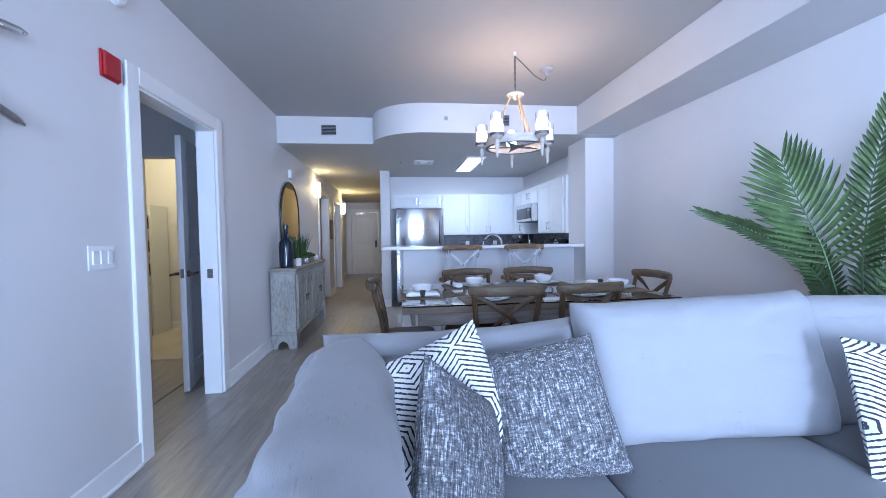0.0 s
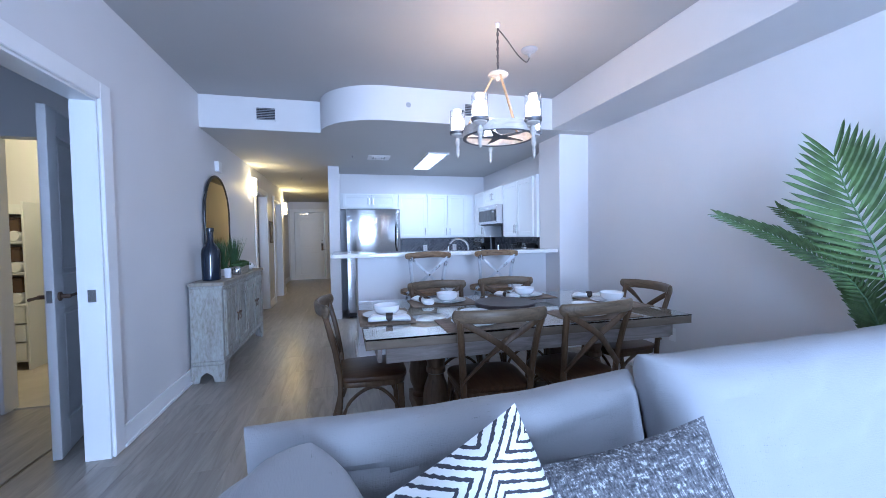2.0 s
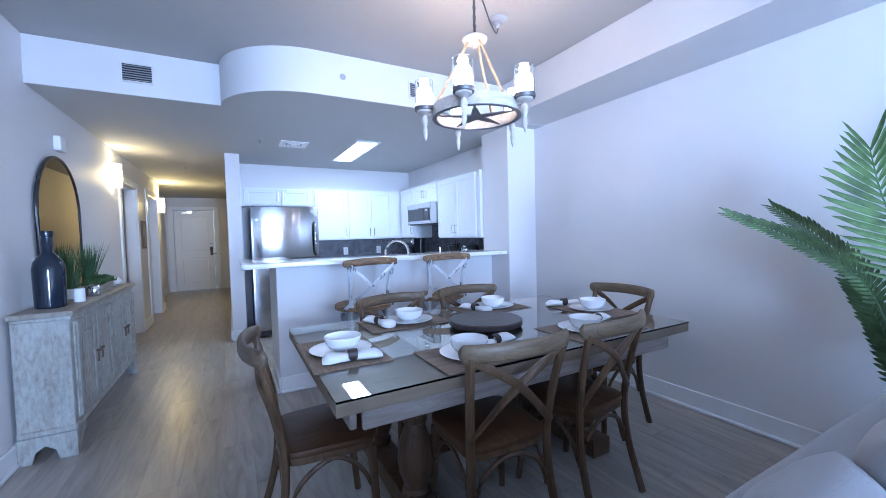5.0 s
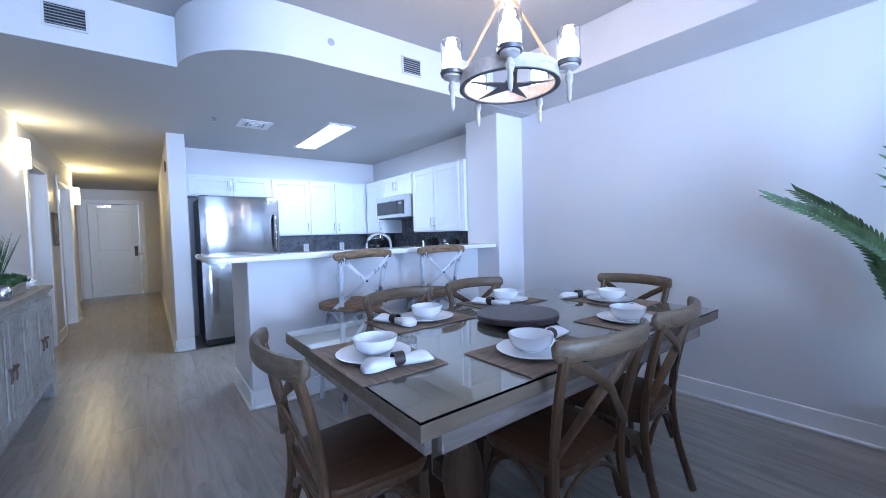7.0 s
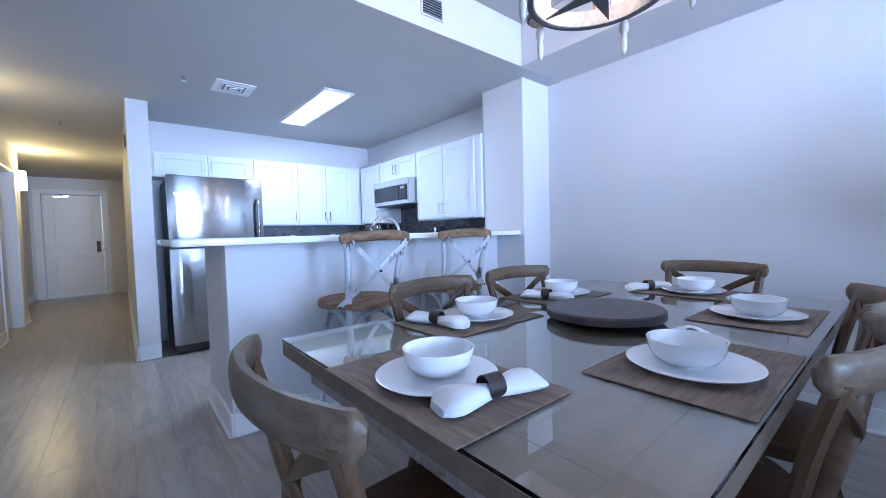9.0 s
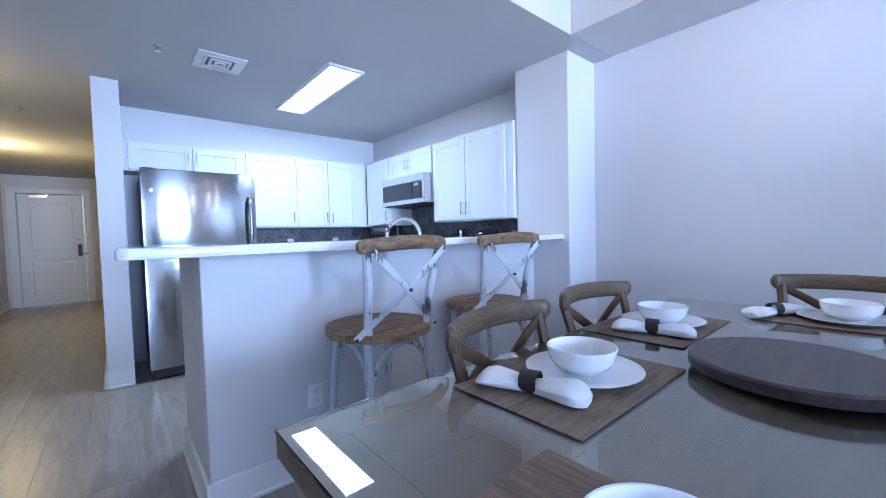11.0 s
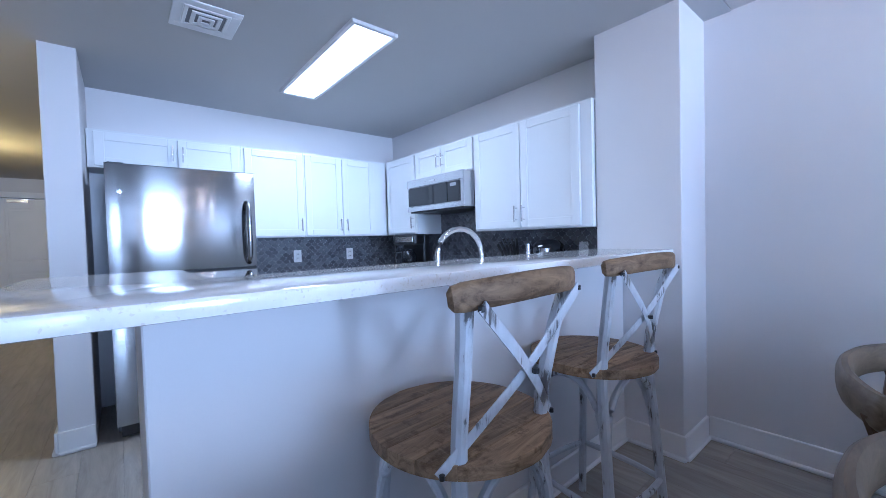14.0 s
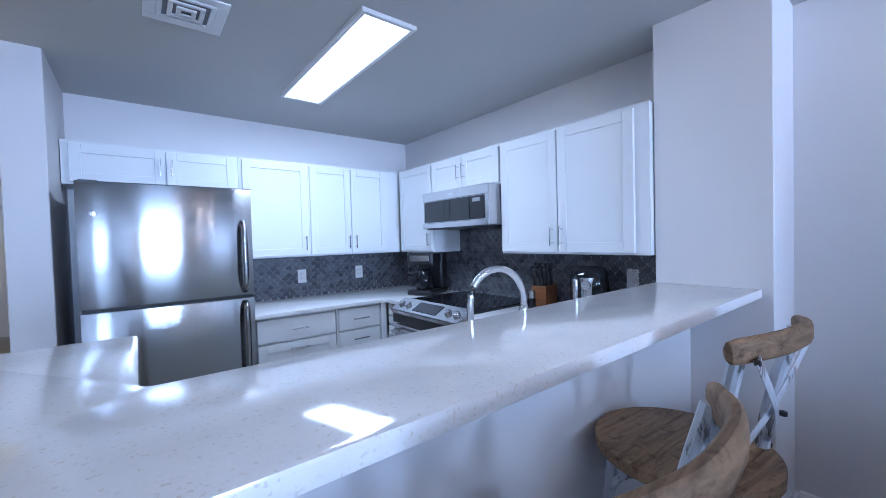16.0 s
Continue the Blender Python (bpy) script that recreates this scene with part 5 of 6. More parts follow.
def bar_stool(m):
    c = thing("bar_stool", "white distressed metal bar stool with a wooden seat", "stool", m, "stools at the bar")
    SZ = 0.715
    n, R = 6, 0.232
    for k in range(n):
        a0, a1 = -R + 2 * R * k / n + 0.0006, -R + 2 * R * (k + 1) / n - 0.0006
        lo = [(x, -math.sqrt(max(0, R * R - x * x)) * 0.97) for x in [a0 + (a1 - a0) * i / 6 for i in range(7)]]
        hi = [(x, -y) for x, y in reversed(lo)]
        out = [p for i, p in enumerate(lo + hi) if i == 0 or (Vector(p) - Vector((lo + hi)[i - 1])).length > 1e-4]
        if (Vector(out[0]) - Vector(out[-1])).length < 1e-4:
            out.pop()
        bm = bm_prism(out, SZ - 0.032, SZ, 0.0015)
        part("seat_board", turned(bm, Matrix.Translation((0, -0.012, 0)) @ Euler((0, 0, radians(90))).to_matrix().to_4x4()), SEATWOOD, c)
    part("seat_ring", bm_tube([(0.165 * math.cos(a), 0.165 * math.sin(a), SZ - 0.045) for a in [2 * math.pi * k / 28 for k in range(28)]], 0.012, 6, closed=True), WHITEMETAL, c)
    for sx in (-1, 1):
        fl = [(sx * 0.135, 0.115, SZ - 0.045), (sx * 0.150, 0.135, 0.40), (sx * 0.175, 0.165, 0.0)]
        part("front_leg", bm_tube(smooth_path(fl, 4), 0.016, 10), WHITEMETAL, c)
        bp = [(sx * 0.175, -0.205, 0.0), (sx * 0.160, -0.175, 0.40), (sx * 0.150, -0.155, SZ - 0.02), (sx * 0.162, -0.185, 0.91), (sx * 0.186, -0.218, 1.055)]
        part("back_post", bm_tube(smooth_path(bp, 5), 0.0175, 10), WHITEMETAL, c)
        sl = smooth_path([(sx * 0.203, -0.150, SZ - 0.014), (0, -0.224 - 0.006 * sx, 0.876), (-sx * 0.178, -0.252, 1.042)], 8)
        part("cross_strap", bm_tube(sl, 0.0135, 10, 0.17, (0.62, 0, 0.78 * sx), square=0.6), WHITEMETAL, c, "flat white cross strap")
        part("strap_bolt", bm_lathe([(0, -0.007), (0.006, -0.005), (0.006, 0.005), (0, 0.007)], 8, (sx * 0.200, -0.158, SZ - 0.012)), BLACK, c)
        part("arch_brace", bm_tube(smooth_path([(sx * 0.152, 0.134, 0.43), (sx * 0.151, 0.124, 0.53), (sx * 0.150, 0.088, 0.608), (sx * 0.149, 0.030, 0.652), (sx * 0.149, -0.045, 0.652), (sx * 0.150, -0.108, 0.608), (sx * 0.153, -0.148, 0.53), (sx * 0.156, -0.166, 0.43)], 4), 0.012, 8), WHITEMETAL, c)
        part("bolt", bm_lathe([(0, -0.008), (0.007, -0.005), (0.007, 0.005), (0, 0.008)], 8, (sx * 0.178, -0.250, 1.038)), BLACK, c)
    for y0 in (0.138, -0.172):
        part("arch_brace", bm_tube(smooth_path([(-0.150, y0, 0.43), (-0.142, y0, 0.53), (-0.104, y0, 0.608), (-0.040, y0, 0.652), (0.040, y0, 0.652), (0.104, y0, 0.608), (0.142, y0, 0.53), (0.150, y0, 0.43)], 4), 0.012, 8), WHITEMETAL, c)
    fr = [(-0.162, 0.150, 0.235), (0.162, 0.150, 0.235), (0.168, -0.19, 0.235), (-0.168, -0.19, 0.235)]
    bow = []
    for i in range(4):
        a, b = Vector(fr[i]), Vector(fr[(i + 1) % 4])
        o = ((a + b) / 2).normalized()
        bow += [a, a.lerp(b, 0.33) + Vector((o.x, o.y, 0)) * 0.022, a.lerp(b, 0.67) + Vector((o.x, o.y, 0)) * 0.022]
    part("footrest", bm_tube(bow, 0.0115, 8, closed=True), WHITEMETAL, c, "bowed white metal footrest ring")
    rail = smooth_path([(-0.214, -0.212, 1.056), (-0.10, -0.262, 1.068), (0, -0.273, 1.071), (0.10, -0.262, 1.068), (0.214, -0.212, 1.056)], 6)
    part("top_rail", bm_tube([(-0.220, -0.206, 1.055)] + rail + [(0.220, -0.206, 1.055)], 0.028, 14, 0.44, (0, 0, 1), square=0.68, round_ends=True), RAILWOOD, c, "curved brown wooden top rail")
    part("centre_bolt", bm_lathe([(0, -0.008), (0.008, -0.005), (0.008, 0.005), (0, 0.008)], 8, (0, -0.243, 0.88)), BLACK, c)
    return c


st = bar_stool(pose(0.713, 5.655, 0, 0, 0, 4))
copy_thing(st, pose(1.45, 5.705, 0, 0, 0, -5))

# place settings
MAT = wood("woven placemat", (0.105, 0.074, 0.050), (0.26, 0.195, 0.138), 0.75, "X", 1.0, 11.0, 0.5, 0.08)
PLATE = [(0, 0), (0.085, 0.0), (0.090, 0.004), (0.132, 0.013), (0.136, 0.017), (0.132, 0.018), (0.090, 0.009), (0, 0.007)]
BOWL = [(0, 0), (0.042, 0), (0.044, 0.004), (0.063, 0.012), (0.076, 0.030), (0.082, 0.059), (0.081, 0.0605), (0.078, 0.0600), (0.071, 0.032), (0.058, 0.017), (0.034, 0.009), (0, 0.008)]


def lofted(rings, closed_ends=True):
    bm = bmesh.new()
    vs = [[bm.verts.new(p) for p in r] for r in rings]
    n = len(rings[0])
    for a, b in zip(vs, vs[1:]):
        for j in range(n):
            bm.faces.new((a[j], a[(j + 1) % n], b[(j + 1) % n], b[j]))
    bm.faces.new(vs[0][::-1])
    bm.faces.new(vs[-1])
    bmesh.ops.recalc_face_normals(bm, faces=bm.faces)
    return bm


def napkin_mesh():
    """A rolled napkin, fanned at both ends and pinched in a ring, with folds."""
    rings = []
    for k in range(25):
        u = k / 24 * 2 - 1
        w = (0.015 + 0.044 * abs(u) ** 0.9) * (1 - max(0.0, (abs(u) - 0.62) / 0.38) ** 2.6 * 0.55)
        h = (0.014 + 0.007 * abs(u) ** 0.6) * (1 - max(0.0, (abs(u) - 0.7) / 0.3) ** 2 * 0.55)
        ring = []
        for j in range(20):
            a = 2 * math.pi * j / 20
            f = 1 + 0.10 * abs(u) * math.sin(4 * a + 2 * u) + 0.03 * math.sin(9 * a)
            ring.append((u * 0.122, w * math.cos(a) * f, max(0.0, h * (1 + math.sin(a) * f))))
        rings.append(ring)
    return lofted(rings)


first = None
# centre of the plate, turn of the mat, napkin's offset and turn
SETS = [((0.20, 4.285), 90, (0.01, -0.156), -9), ((0.665, 3.93), 0, (0.16, 0.05), 20), ((1.38, 3.955), 0, (0.165, 0.06), 25), ((1.81, 4.285), 90, (-0.04, 0.19), 155), ((1.36, 4.725), 0, (-0.175, -0.035), 105), ((0.70, 4.66), 0, (-0.185, 0.015), 105)]
for (px, py), turn, (nx, ny), nturn in SETS:
    if first is None:
        pm = thing("placemat", "brown woven rectangular placemat", "placemat", pose(px, py, TZ + 0.001, 0, 0, turn), "placemats")
        part("weave", bm_box(-0.24, 0.24, -0.16, 0.16, 0, 0.003, 0.001), MAT, pm)
        pl = thing("dinner_plate", "round white porcelain dinner plate", "plate", pose(px, py, TZ + 0.0045), "dinner plates")
        part("plate_body", bm_lathe(PLATE, 40), CERAMIC, pl)
        bo = thing("bowl", "white porcelain bowl on the plate", "bowl", pose(px + 0.012, py + 0.008, TZ + 0.0125), "bowls")
        part("bowl_body", bm_lathe(BOWL, 36), CERAMIC, bo)
        nk = thing("napkin", "white cloth napkin rolled in a dark ring", "napkin", pose(px + nx, py + ny, TZ + 0.005, 0, 0, nturn), "napkins")
        part("cloth", napkin_mesh(), LINEN, nk)
        part("napkin_ring", turned(bm_lathe([(0.0225, -0.019), (0.0245, -0.019), (0.0245, 0.019), (0.0225, 0.019), (0.0225, -0.019)], 22), Matrix.Translation((0, 0, 0.0245)) @ Euler((0, radians(90), 0)).to_matrix().to_4x4()), LEATHER, nk, "dark leather ring")
        first = (pm, pl, bo, nk)
    else:
        mx = 0.04 if turn == 0 else 0.0
        copy_thing(first[0], pose(px + (mx if nx > 0 else -mx), py, TZ + 0.001, 0, 0, turn))
        copy_thing(first[1], pose(px, py, TZ + 0.0045))
        copy_thing(first[2], pose(px + rng.uniform(-0.012, 0.012), py + rng.uniform(-0.01, 0.012), TZ + 0.0125))
        copy_thing(first[3], pose(px + nx, py + ny, TZ + 0.005, 0, 0, nturn))
lz = thing("lazy_susan", "round dark wooden turntable on the table", "turntable", pose(1.01, 4.32, TZ + 0.001))
part("foot", bm_lathe([(0, 0), (0.10, 0), (0.10, 0.012), (0, 0.012)], 28), BLACK, lz)
part("turntable_top", bm_lathe([(0, 0.012), (0.196, 0.012), (0.202, 0.016), (0.202, 0.038), (0.196, 0.043), (0, 0.043)], 56), LAZY, lz)

# chandelier
CX, CY, RZ = 0.977, 4.316, 1.915
WASH = wood("whitewashed wood", (0.42, 0.37, 0.32), (0.62, 0.58, 0.54), 0.6, "X", 1.0, 6, 0.15, 0.05)
ROPE = plain("rope", (0.42, 0.29, 0.17), 0.9, vary=0.2, scale=60, relief=0.5)
IRON = plain("grey iron", (0.13, 0.125, 0.13), 0.45, 0.6, vary=0.15)
cd = thing("chandelier", "whitewashed wagon-wheel chandelier with five lit glass cylinders", "chandelier", pose(CX, CY, 0))
RR = 0.225
part("wheel_rim", bm_lathe([(RR - 0.012, RZ - 0.03), (RR + 0.012, RZ - 0.03), (RR + 0.012, RZ + 0.03), (RR - 0.012, RZ + 0.03), (RR - 0.012, RZ - 0.03)], 56), WASH, cd, "whitewashed wooden rim")
part("rim_band", bm_lathe([(RR - 0.006, RZ - 0.034), (RR + 0.013, RZ - 0.034), (RR + 0.013, RZ - 0.03), (RR - 0.006, RZ - 0.03), (RR - 0.006, RZ - 0.034)], 56), IRON, cd)
star = []
for k in range(10):
    a = math.pi * k / 5 + 0.3
    r = RR - 0.012 if k % 2 == 0 else 0.048
    star.append((r * math.cos(a), r * math.sin(a)))
part("star_plate", bm_prism(star, RZ - 0.026, RZ - 0.020), IRON, cd, "dark metal star")
part("canopy_plate", bm_lathe([(0, 2.255), (0.012, 2.255), (0.016, 2.28), (0.062, 2.288), (0.066, 2.30), (0.05, 2.312), (0.02, 2.318), (0, 2.33)], 28), WASH, cd, "cream turned hub")
part("chain", bm_tube([(0, 0, 2.33), (0, 0, 2.60)], 0.0035, 6), IRON, cd)
for k in range(11):
    lk = [(0.008 * math.cos(a) * (1 if k % 2 else 0), 0.008 * math.cos(a) * (0 if k % 2 else 1), 2.345 + 0.024 * k + 0.015 * math.sin(a)) for a in [2 * math.pi * i / 10 for i in range(10)]]
    part("chain_link", bm_tube(lk, 0.0024, 5, closed=True), IRON, cd)
part("ceiling_hook", bm_lathe([(0, 2.60), (0.012, 2.605), (0.014, CZ), (0, CZ)], 12), PLASTIC, cd)
swag = smooth_path([(0.0, 0.0, 2.60), (0.10, 0.06, 2.555), (0.22, 0.16, 2.52), (0.33, 0.25, 2.52), (0.37, 0.28, 2.565)], 6)
part("swag_cord", bm_tube(swag, 0.0045, 6), IRON, cd)
part("ceiling_canopy", bm_lathe([(0, 2.570), (0.008, 2.572), (0.014, 2.592), (0.030, 2.598), (0.034, 2.606), (0.050, 2.610), (0.060, CZ - 0.010), (0.062, CZ), (0, CZ)], 24, (0.37, 0.28, 0)), GREYPL, cd)
for k in range(3):
    a = 2 * math.pi * k / 3 + 0.55
    part("rope_stay", bm_tube([(0.035 * math.cos(a), 0.035 * math.sin(a), 2.29), (RR * math.cos(a), RR * math.sin(a), RZ + 0.03)], 0.007, 8), ROPE, cd)
SHADE = glass("seeded glass", (0.97, 0.98, 0.98), 0.04)
for k in range(5):
    a = 2 * math.pi * k / 5 + math.radians(-64)
    dx, dy = math.cos(a), math.sin(a)
    x, y = 0.278 * dx, 0.278 * dy
    arm = part("arm", bm_tube([(RR * dx, RR * dy, RZ - 0.005), (x, y, RZ - 0.005)], 0.009, 8), WASH, cd)
    part("finial", bm_lathe([(0, -0.125), (0.010, -0.10), (0.013, -0.06), (0.010, -0.035), (0.018, -0.02), (0.018, 0.0), (0.010, 0.02), (0.042, 0.035), (0.042, 0.045), (0, 0.045)], 14, (x, y, RZ - 0.032)), WASH, arm)
    cup = part("cup", bm_lathe([(0, 0.045), (0.052, 0.045), (0.055, 0.060), (0.050, 0.066), (0, 0.066)], 18, (x, y, RZ - 0.032)), IRON, cd)
    sd3 = part("glass_shade", bm_lathe([(0.046, 0.066), (0.050, 0.068), (0.050, 0.200), (0.0465, 0.200), (0.0465, 0.068), (0.046, 0.066)], 24, (x, y, RZ - 0.032)), SHADE, cd, "clear seeded glass cylinder")
    sd3.visible_shadow = False
    part("bulb", bm_lathe([(0, 0.068), (0.036, 0.070), (0.041, 0.085), (0.041, 0.145), (0.032, 0.163), (0.016, 0.172), (0, 0.174)], 16, (x, y, RZ - 0.032)), BULB, cup, "glowing frosted inner bulb")
    lamp("chandelier_light", "POINT", pose(CX + x, CY + y, RZ + 0.16), 4.8, (1.0, 0.60, 0.30), size=0.03)

# ---- living room ----


def woven(name, dark, light, rough=0.9):
    """A woven linen: fine crossed threads and a slow unevenness."""
    m, t, b = nodes_of(name)
    a = noise_tex(t, coords(t, (1, 0.05, 0.05)), 620, 2)
    c = noise_tex(t, coords(t, (0.05, 0.05, 1)), 620, 2)
    slow = noise_tex(t, coords(t), 5, 3)
    s = t.nodes.new("ShaderNodeMath")
    s.operation = "ADD"
    t.links.new(a, s.inputs[0])
    t.links.new(c, s.inputs[1])
    s2 = t.nodes.new("ShaderNodeMath")
    s2.operation = "MULTIPLY_ADD"
    s2.inputs[1].default_value = 0.5
    t.links.new(slow, s2.inputs[0])
    t.links.new(s.outputs[0], s2.inputs[2])
    t.links.new(ramp(t, s2.outputs[0], [(0.85, dark), (1.65, light)]), b.inputs["Base Color"])
    b.inputs["Roughness"].default_value = rough
    b.inputs["Sheen Weight"].default_value = 0.15
    bump(t, b, s.outputs[0], 0.3, 0.002)
    return m


SOFA = woven("pale grey linen", (0.19, 0.19, 0.202), (0.285, 0.285, 0.30))
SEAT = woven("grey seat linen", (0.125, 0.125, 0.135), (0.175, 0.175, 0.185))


def tweed(name):
    m, t, b = nodes_of(name)
    a = noise_tex(t, coords(t, (1, 1, 0.12)), 210, 3, 0.7)
    c = noise_tex(t, coords(t, (0.3, 0.3, 1)), 170, 3, 0.7)
    big = noise_tex(t, coords(t), 8, 2)
    mx = node(t, "ShaderNodeMath")
    mx.operation = "MULTIPLY_ADD"
    mx.inputs[1].default_value = 0.75
    t.links.new(c, mx.inputs[0])
    t.links.new(a, mx.inputs[2])
    t.links.new(ramp(t, mx.outputs[0], [(0.70, (0.035, 0.035, 0.04)), (0.88, (0.11, 0.11, 0.117)), (1.0, (0.20, 0.20, 0.21)), (1.18, (0.42, 0.42, 0.44))]), b.inputs["Base Color"])
    b.inputs["Roughness"].default_value = 0.9
    bump(t, b, mx.outputs[0], 0.5, 0.004)
    return m


TWEED = tweed("grey tweed")


def chevron(name):
    """White cloth with dark nested hexagon lines."""
    m, t, b = nodes_of(name)
    v = coords(t)
    sep = t.nodes.new("ShaderNodeSeparateXYZ")
    t.links.new(v, sep.inputs[0])

    def op(kind, a, c=None, k=None):
        n = t.nodes.new("ShaderNodeMath")
        n.operation = kind
        t.links.new(a, n.inputs[0])
        if c is not None:
            t.links.new(c, n.inputs[1])
        elif k is not None:
            n.inputs[1].default_value = k
        return n.outputs[0]
    x = op("PINGPONG", op("ADD", sep.outputs[0], k=0.52), k=0.155)
    z = op("PINGPONG", op("ADD", sep.outputs[2], k=0.47), k=0.21)
    hexd = op("MAXIMUM", x, op("ADD", op("MULTIPLY", x, k=0.5), op("MULTIPLY", z, k=0.866)))
    line = op("PINGPONG", hexd, k=0.0072)
    wob = noise_tex(t, v, 90, 2)
    f = op("ADD", line, op("MULTIPLY", op("SUBTRACT", wob, k=0.5), k=0.006))
    t.links.new(ramp(t, op("MULTIPLY", f, k=139.0), [(0.30, (0.035, 0.035, 0.045)), (0.40, (0.70, 0.69, 0.67))]), b.inputs["Base Color"])
    b.inputs["Roughness"].default_value = 0.85
    bump(t, b, noise_tex(t, v, 500, 2), 0.25, 0.003)
    return m


CHEVRON = chevron("patterned cloth")


def soft_box(sx, sy, sz, n=14, power=5.0, wrinkle=0.012, seed=0, crown=0.0, into=None):
    """An upholstered block: rounded, swollen, with creases; centred on the origin."""
    bm = bmesh.new()
    bmesh.ops.create_cube(bm, size=2)
    bmesh.ops.subdivide_edges(bm, edges=bm.edges[:], cuts=n, use_grid_fill=True)
    off = Vector((seed * 7.3, seed * 3.1, seed * 1.7))
    for v in bm.verts:
        c = v.co.copy()
        norm = (abs(c.x) ** power + abs(c.y) ** power + abs(c.z) ** power) ** (1 / power)
        c = c / norm
        p = Vector((c.x * sx / 2, c.y * sy / 2, c.z * sz / 2))
        p.z += crown * (1 - c.x * c.x) * (1 - c.y * c.y) * (1 if c.z > 0 else 0)
        d = c.normalized()
        w = noise.noise(p * 5 + off) * wrinkle + noise.noise(Vector((p.x * 16, p.y * 16, p.z * 5)) + off) * wrinkle * 0.35
        crease = abs(noise.noise(Vector((p.x * 7, p.y * 7, p.z * 3)) + off * 2))
        w -= max(0.0, 0.16 - crease) * wrinkle * 1.6
        v.co = p + d * w
    return join(into, bm)


def pillow(sx, sz, d, seed=0, n=26):
    """A square throw pillow in the xz plane, pinched to a seam, with pointed corners."""
    bm = bmesh.new()
    off = Vector((seed * 5.1, seed * 2.7, seed))
    sides = []
    for s in (1, -1):
        grid = []
        for i in range(n + 1):
            row = []
            for j in range(n + 1):
                u, v = i / n * 2 - 1, j / n * 2 - 1
                x = u * sx / 2 * (1 - 0.06 * (1 - abs(v) ** 2))
                z = v * sz / 2 * (1 - 0.06 * (1 - abs(u) ** 2))
                th = d / 2 * max(0.0, (1 - abs(u) ** 2.6) * (1 - abs(v) ** 2.6)) ** 0.55
                th *= 1 + 0.18 * noise.noise(Vector((u * 1.6, v * 1.6, s)) + off)
                th += 0.006 * noise.noise(Vector((u * 5, v * 5, s)) + off) * (1 - max(abs(u), abs(v)) ** 6)
                row.append(bm.verts.new((x, s * th, z)))
            grid.append(row)
        for i in range(n):
            for j in range(n):
                bm.faces.new((grid[i][j], grid[i + 1][j], grid[i + 1][j + 1], grid[i][j + 1]))
    bmesh.ops.remove_doubles(bm, verts=bm.verts, dist=1e-4)
    bmesh.ops.recalc_face_normals(bm, faces=bm.faces)
    return bm


sofa = thing("sofa", "pale grey linen sofa with loose back cushions", "sofa")
part("base", turned(soft_box(2.60, 1.06, 0.24, 12, 14, 0.004, 1), Matrix.Translation((1.05, 2.33, 0.20))), SOFA, sofa)
for x in (-0.15, 2.25):
    for y in (1.88, 2.68):
        part("leg", bm_lathe([(0, 0), (0.022, 0), (0.03, 0.09), (0, 0.09)], 12, (x, y, 0)), BLACK, sofa)
part("back_frame", turned(soft_box(2.62, 0.15, 0.70, 16, 9, 0.006, 2), Matrix.Translation((1.055, 2.865, 0.42))), SOFA, sofa)
part("arm", turned(soft_box(0.20, 1.08, 0.58, 12, 8, 0.006, 3), Matrix.Translation((-0.215, 2.32, 0.35))), SOFA, sofa)
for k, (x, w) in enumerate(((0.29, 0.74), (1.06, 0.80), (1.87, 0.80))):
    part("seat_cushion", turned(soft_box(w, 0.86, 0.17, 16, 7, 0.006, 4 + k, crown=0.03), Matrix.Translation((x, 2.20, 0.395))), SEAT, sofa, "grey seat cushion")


def boxed(sx, sz, d, seed, sag=0.0, lift=0.0, crease=1.0, n=46):
    """A feather-filled cushion in the xz plane: full faces that meet in a seam, pointed corners, soft folds."""
    bm = bmesh.new()
    off = Vector((seed * 4.3, seed * 2.1, seed * 1.3))
    for s in (1, -1):
        grid = []
        for i in range(n + 1):
            row = []
            for j in range(n + 1):
                u, v = math.sin(math.pi / 2 * (i / n * 2 - 1)), math.sin(math.pi / 2 * (j / n * 2 - 1))
                edge = max(abs(u), abs(v))
                x = u * sx / 2 * (1 - 0.035 * (1 - v * v))
                z = v * sz / 2 * (1 - 0.03 * (1 - u * u))
                if v > 0:
                    z += v * (lift * u - sag * (1 - u * u))
                z += 0.006 * noise.noise(Vector((u * 3.1, v * 2.0, 0)) + off)
                th = d / 2 * max(0.0, (1 - abs(u) ** 9) * (1 - abs(v) ** 7)) ** 0.46
                soft = 1 - edge ** 6
                th *= 1 + 0.10 * noise.noise(Vector((u * 1.3, v * 1.3, s)) + off)
                fold = noise.noise(Vector((u * 1.6 + 0.6 * v, v * 3.2, s)) + off)
                th += soft * crease * (0.013 * noise.noise(Vector((u * 3.5, v * 3.5, s)) + off) - 0.010 * math.exp(-(fold / 0.16) ** 2))
                pull = max(0.0, edge - 0.55) / 0.45
                th += soft * (0.007 * noise.noise(Vector((u * 7, v * 5, s)) + off) + pull * 0.016 * noise.noise(Vector((u * 11, v * 3, s * 2)) + off))
                row.append(bm.verts.new((x, s * th, z)))
            grid.append(row)
        for i in range(n):
            for j in range(n):
                bm.faces.new((grid[i][j], grid[i + 1][j], grid[i + 1][j + 1], grid[i][j + 1]))
    bmesh.ops.remove_doubles(bm, verts=bm.verts, dist=1e-4)
    bmesh.ops.recalc_face_normals(bm, faces=bm.faces)
    return bm


def loose(name, label, bm, material, m):
    c = thing(name, label, "cushion", m, "sofa cushions")
    part("cover", bm, material, c)
    return c


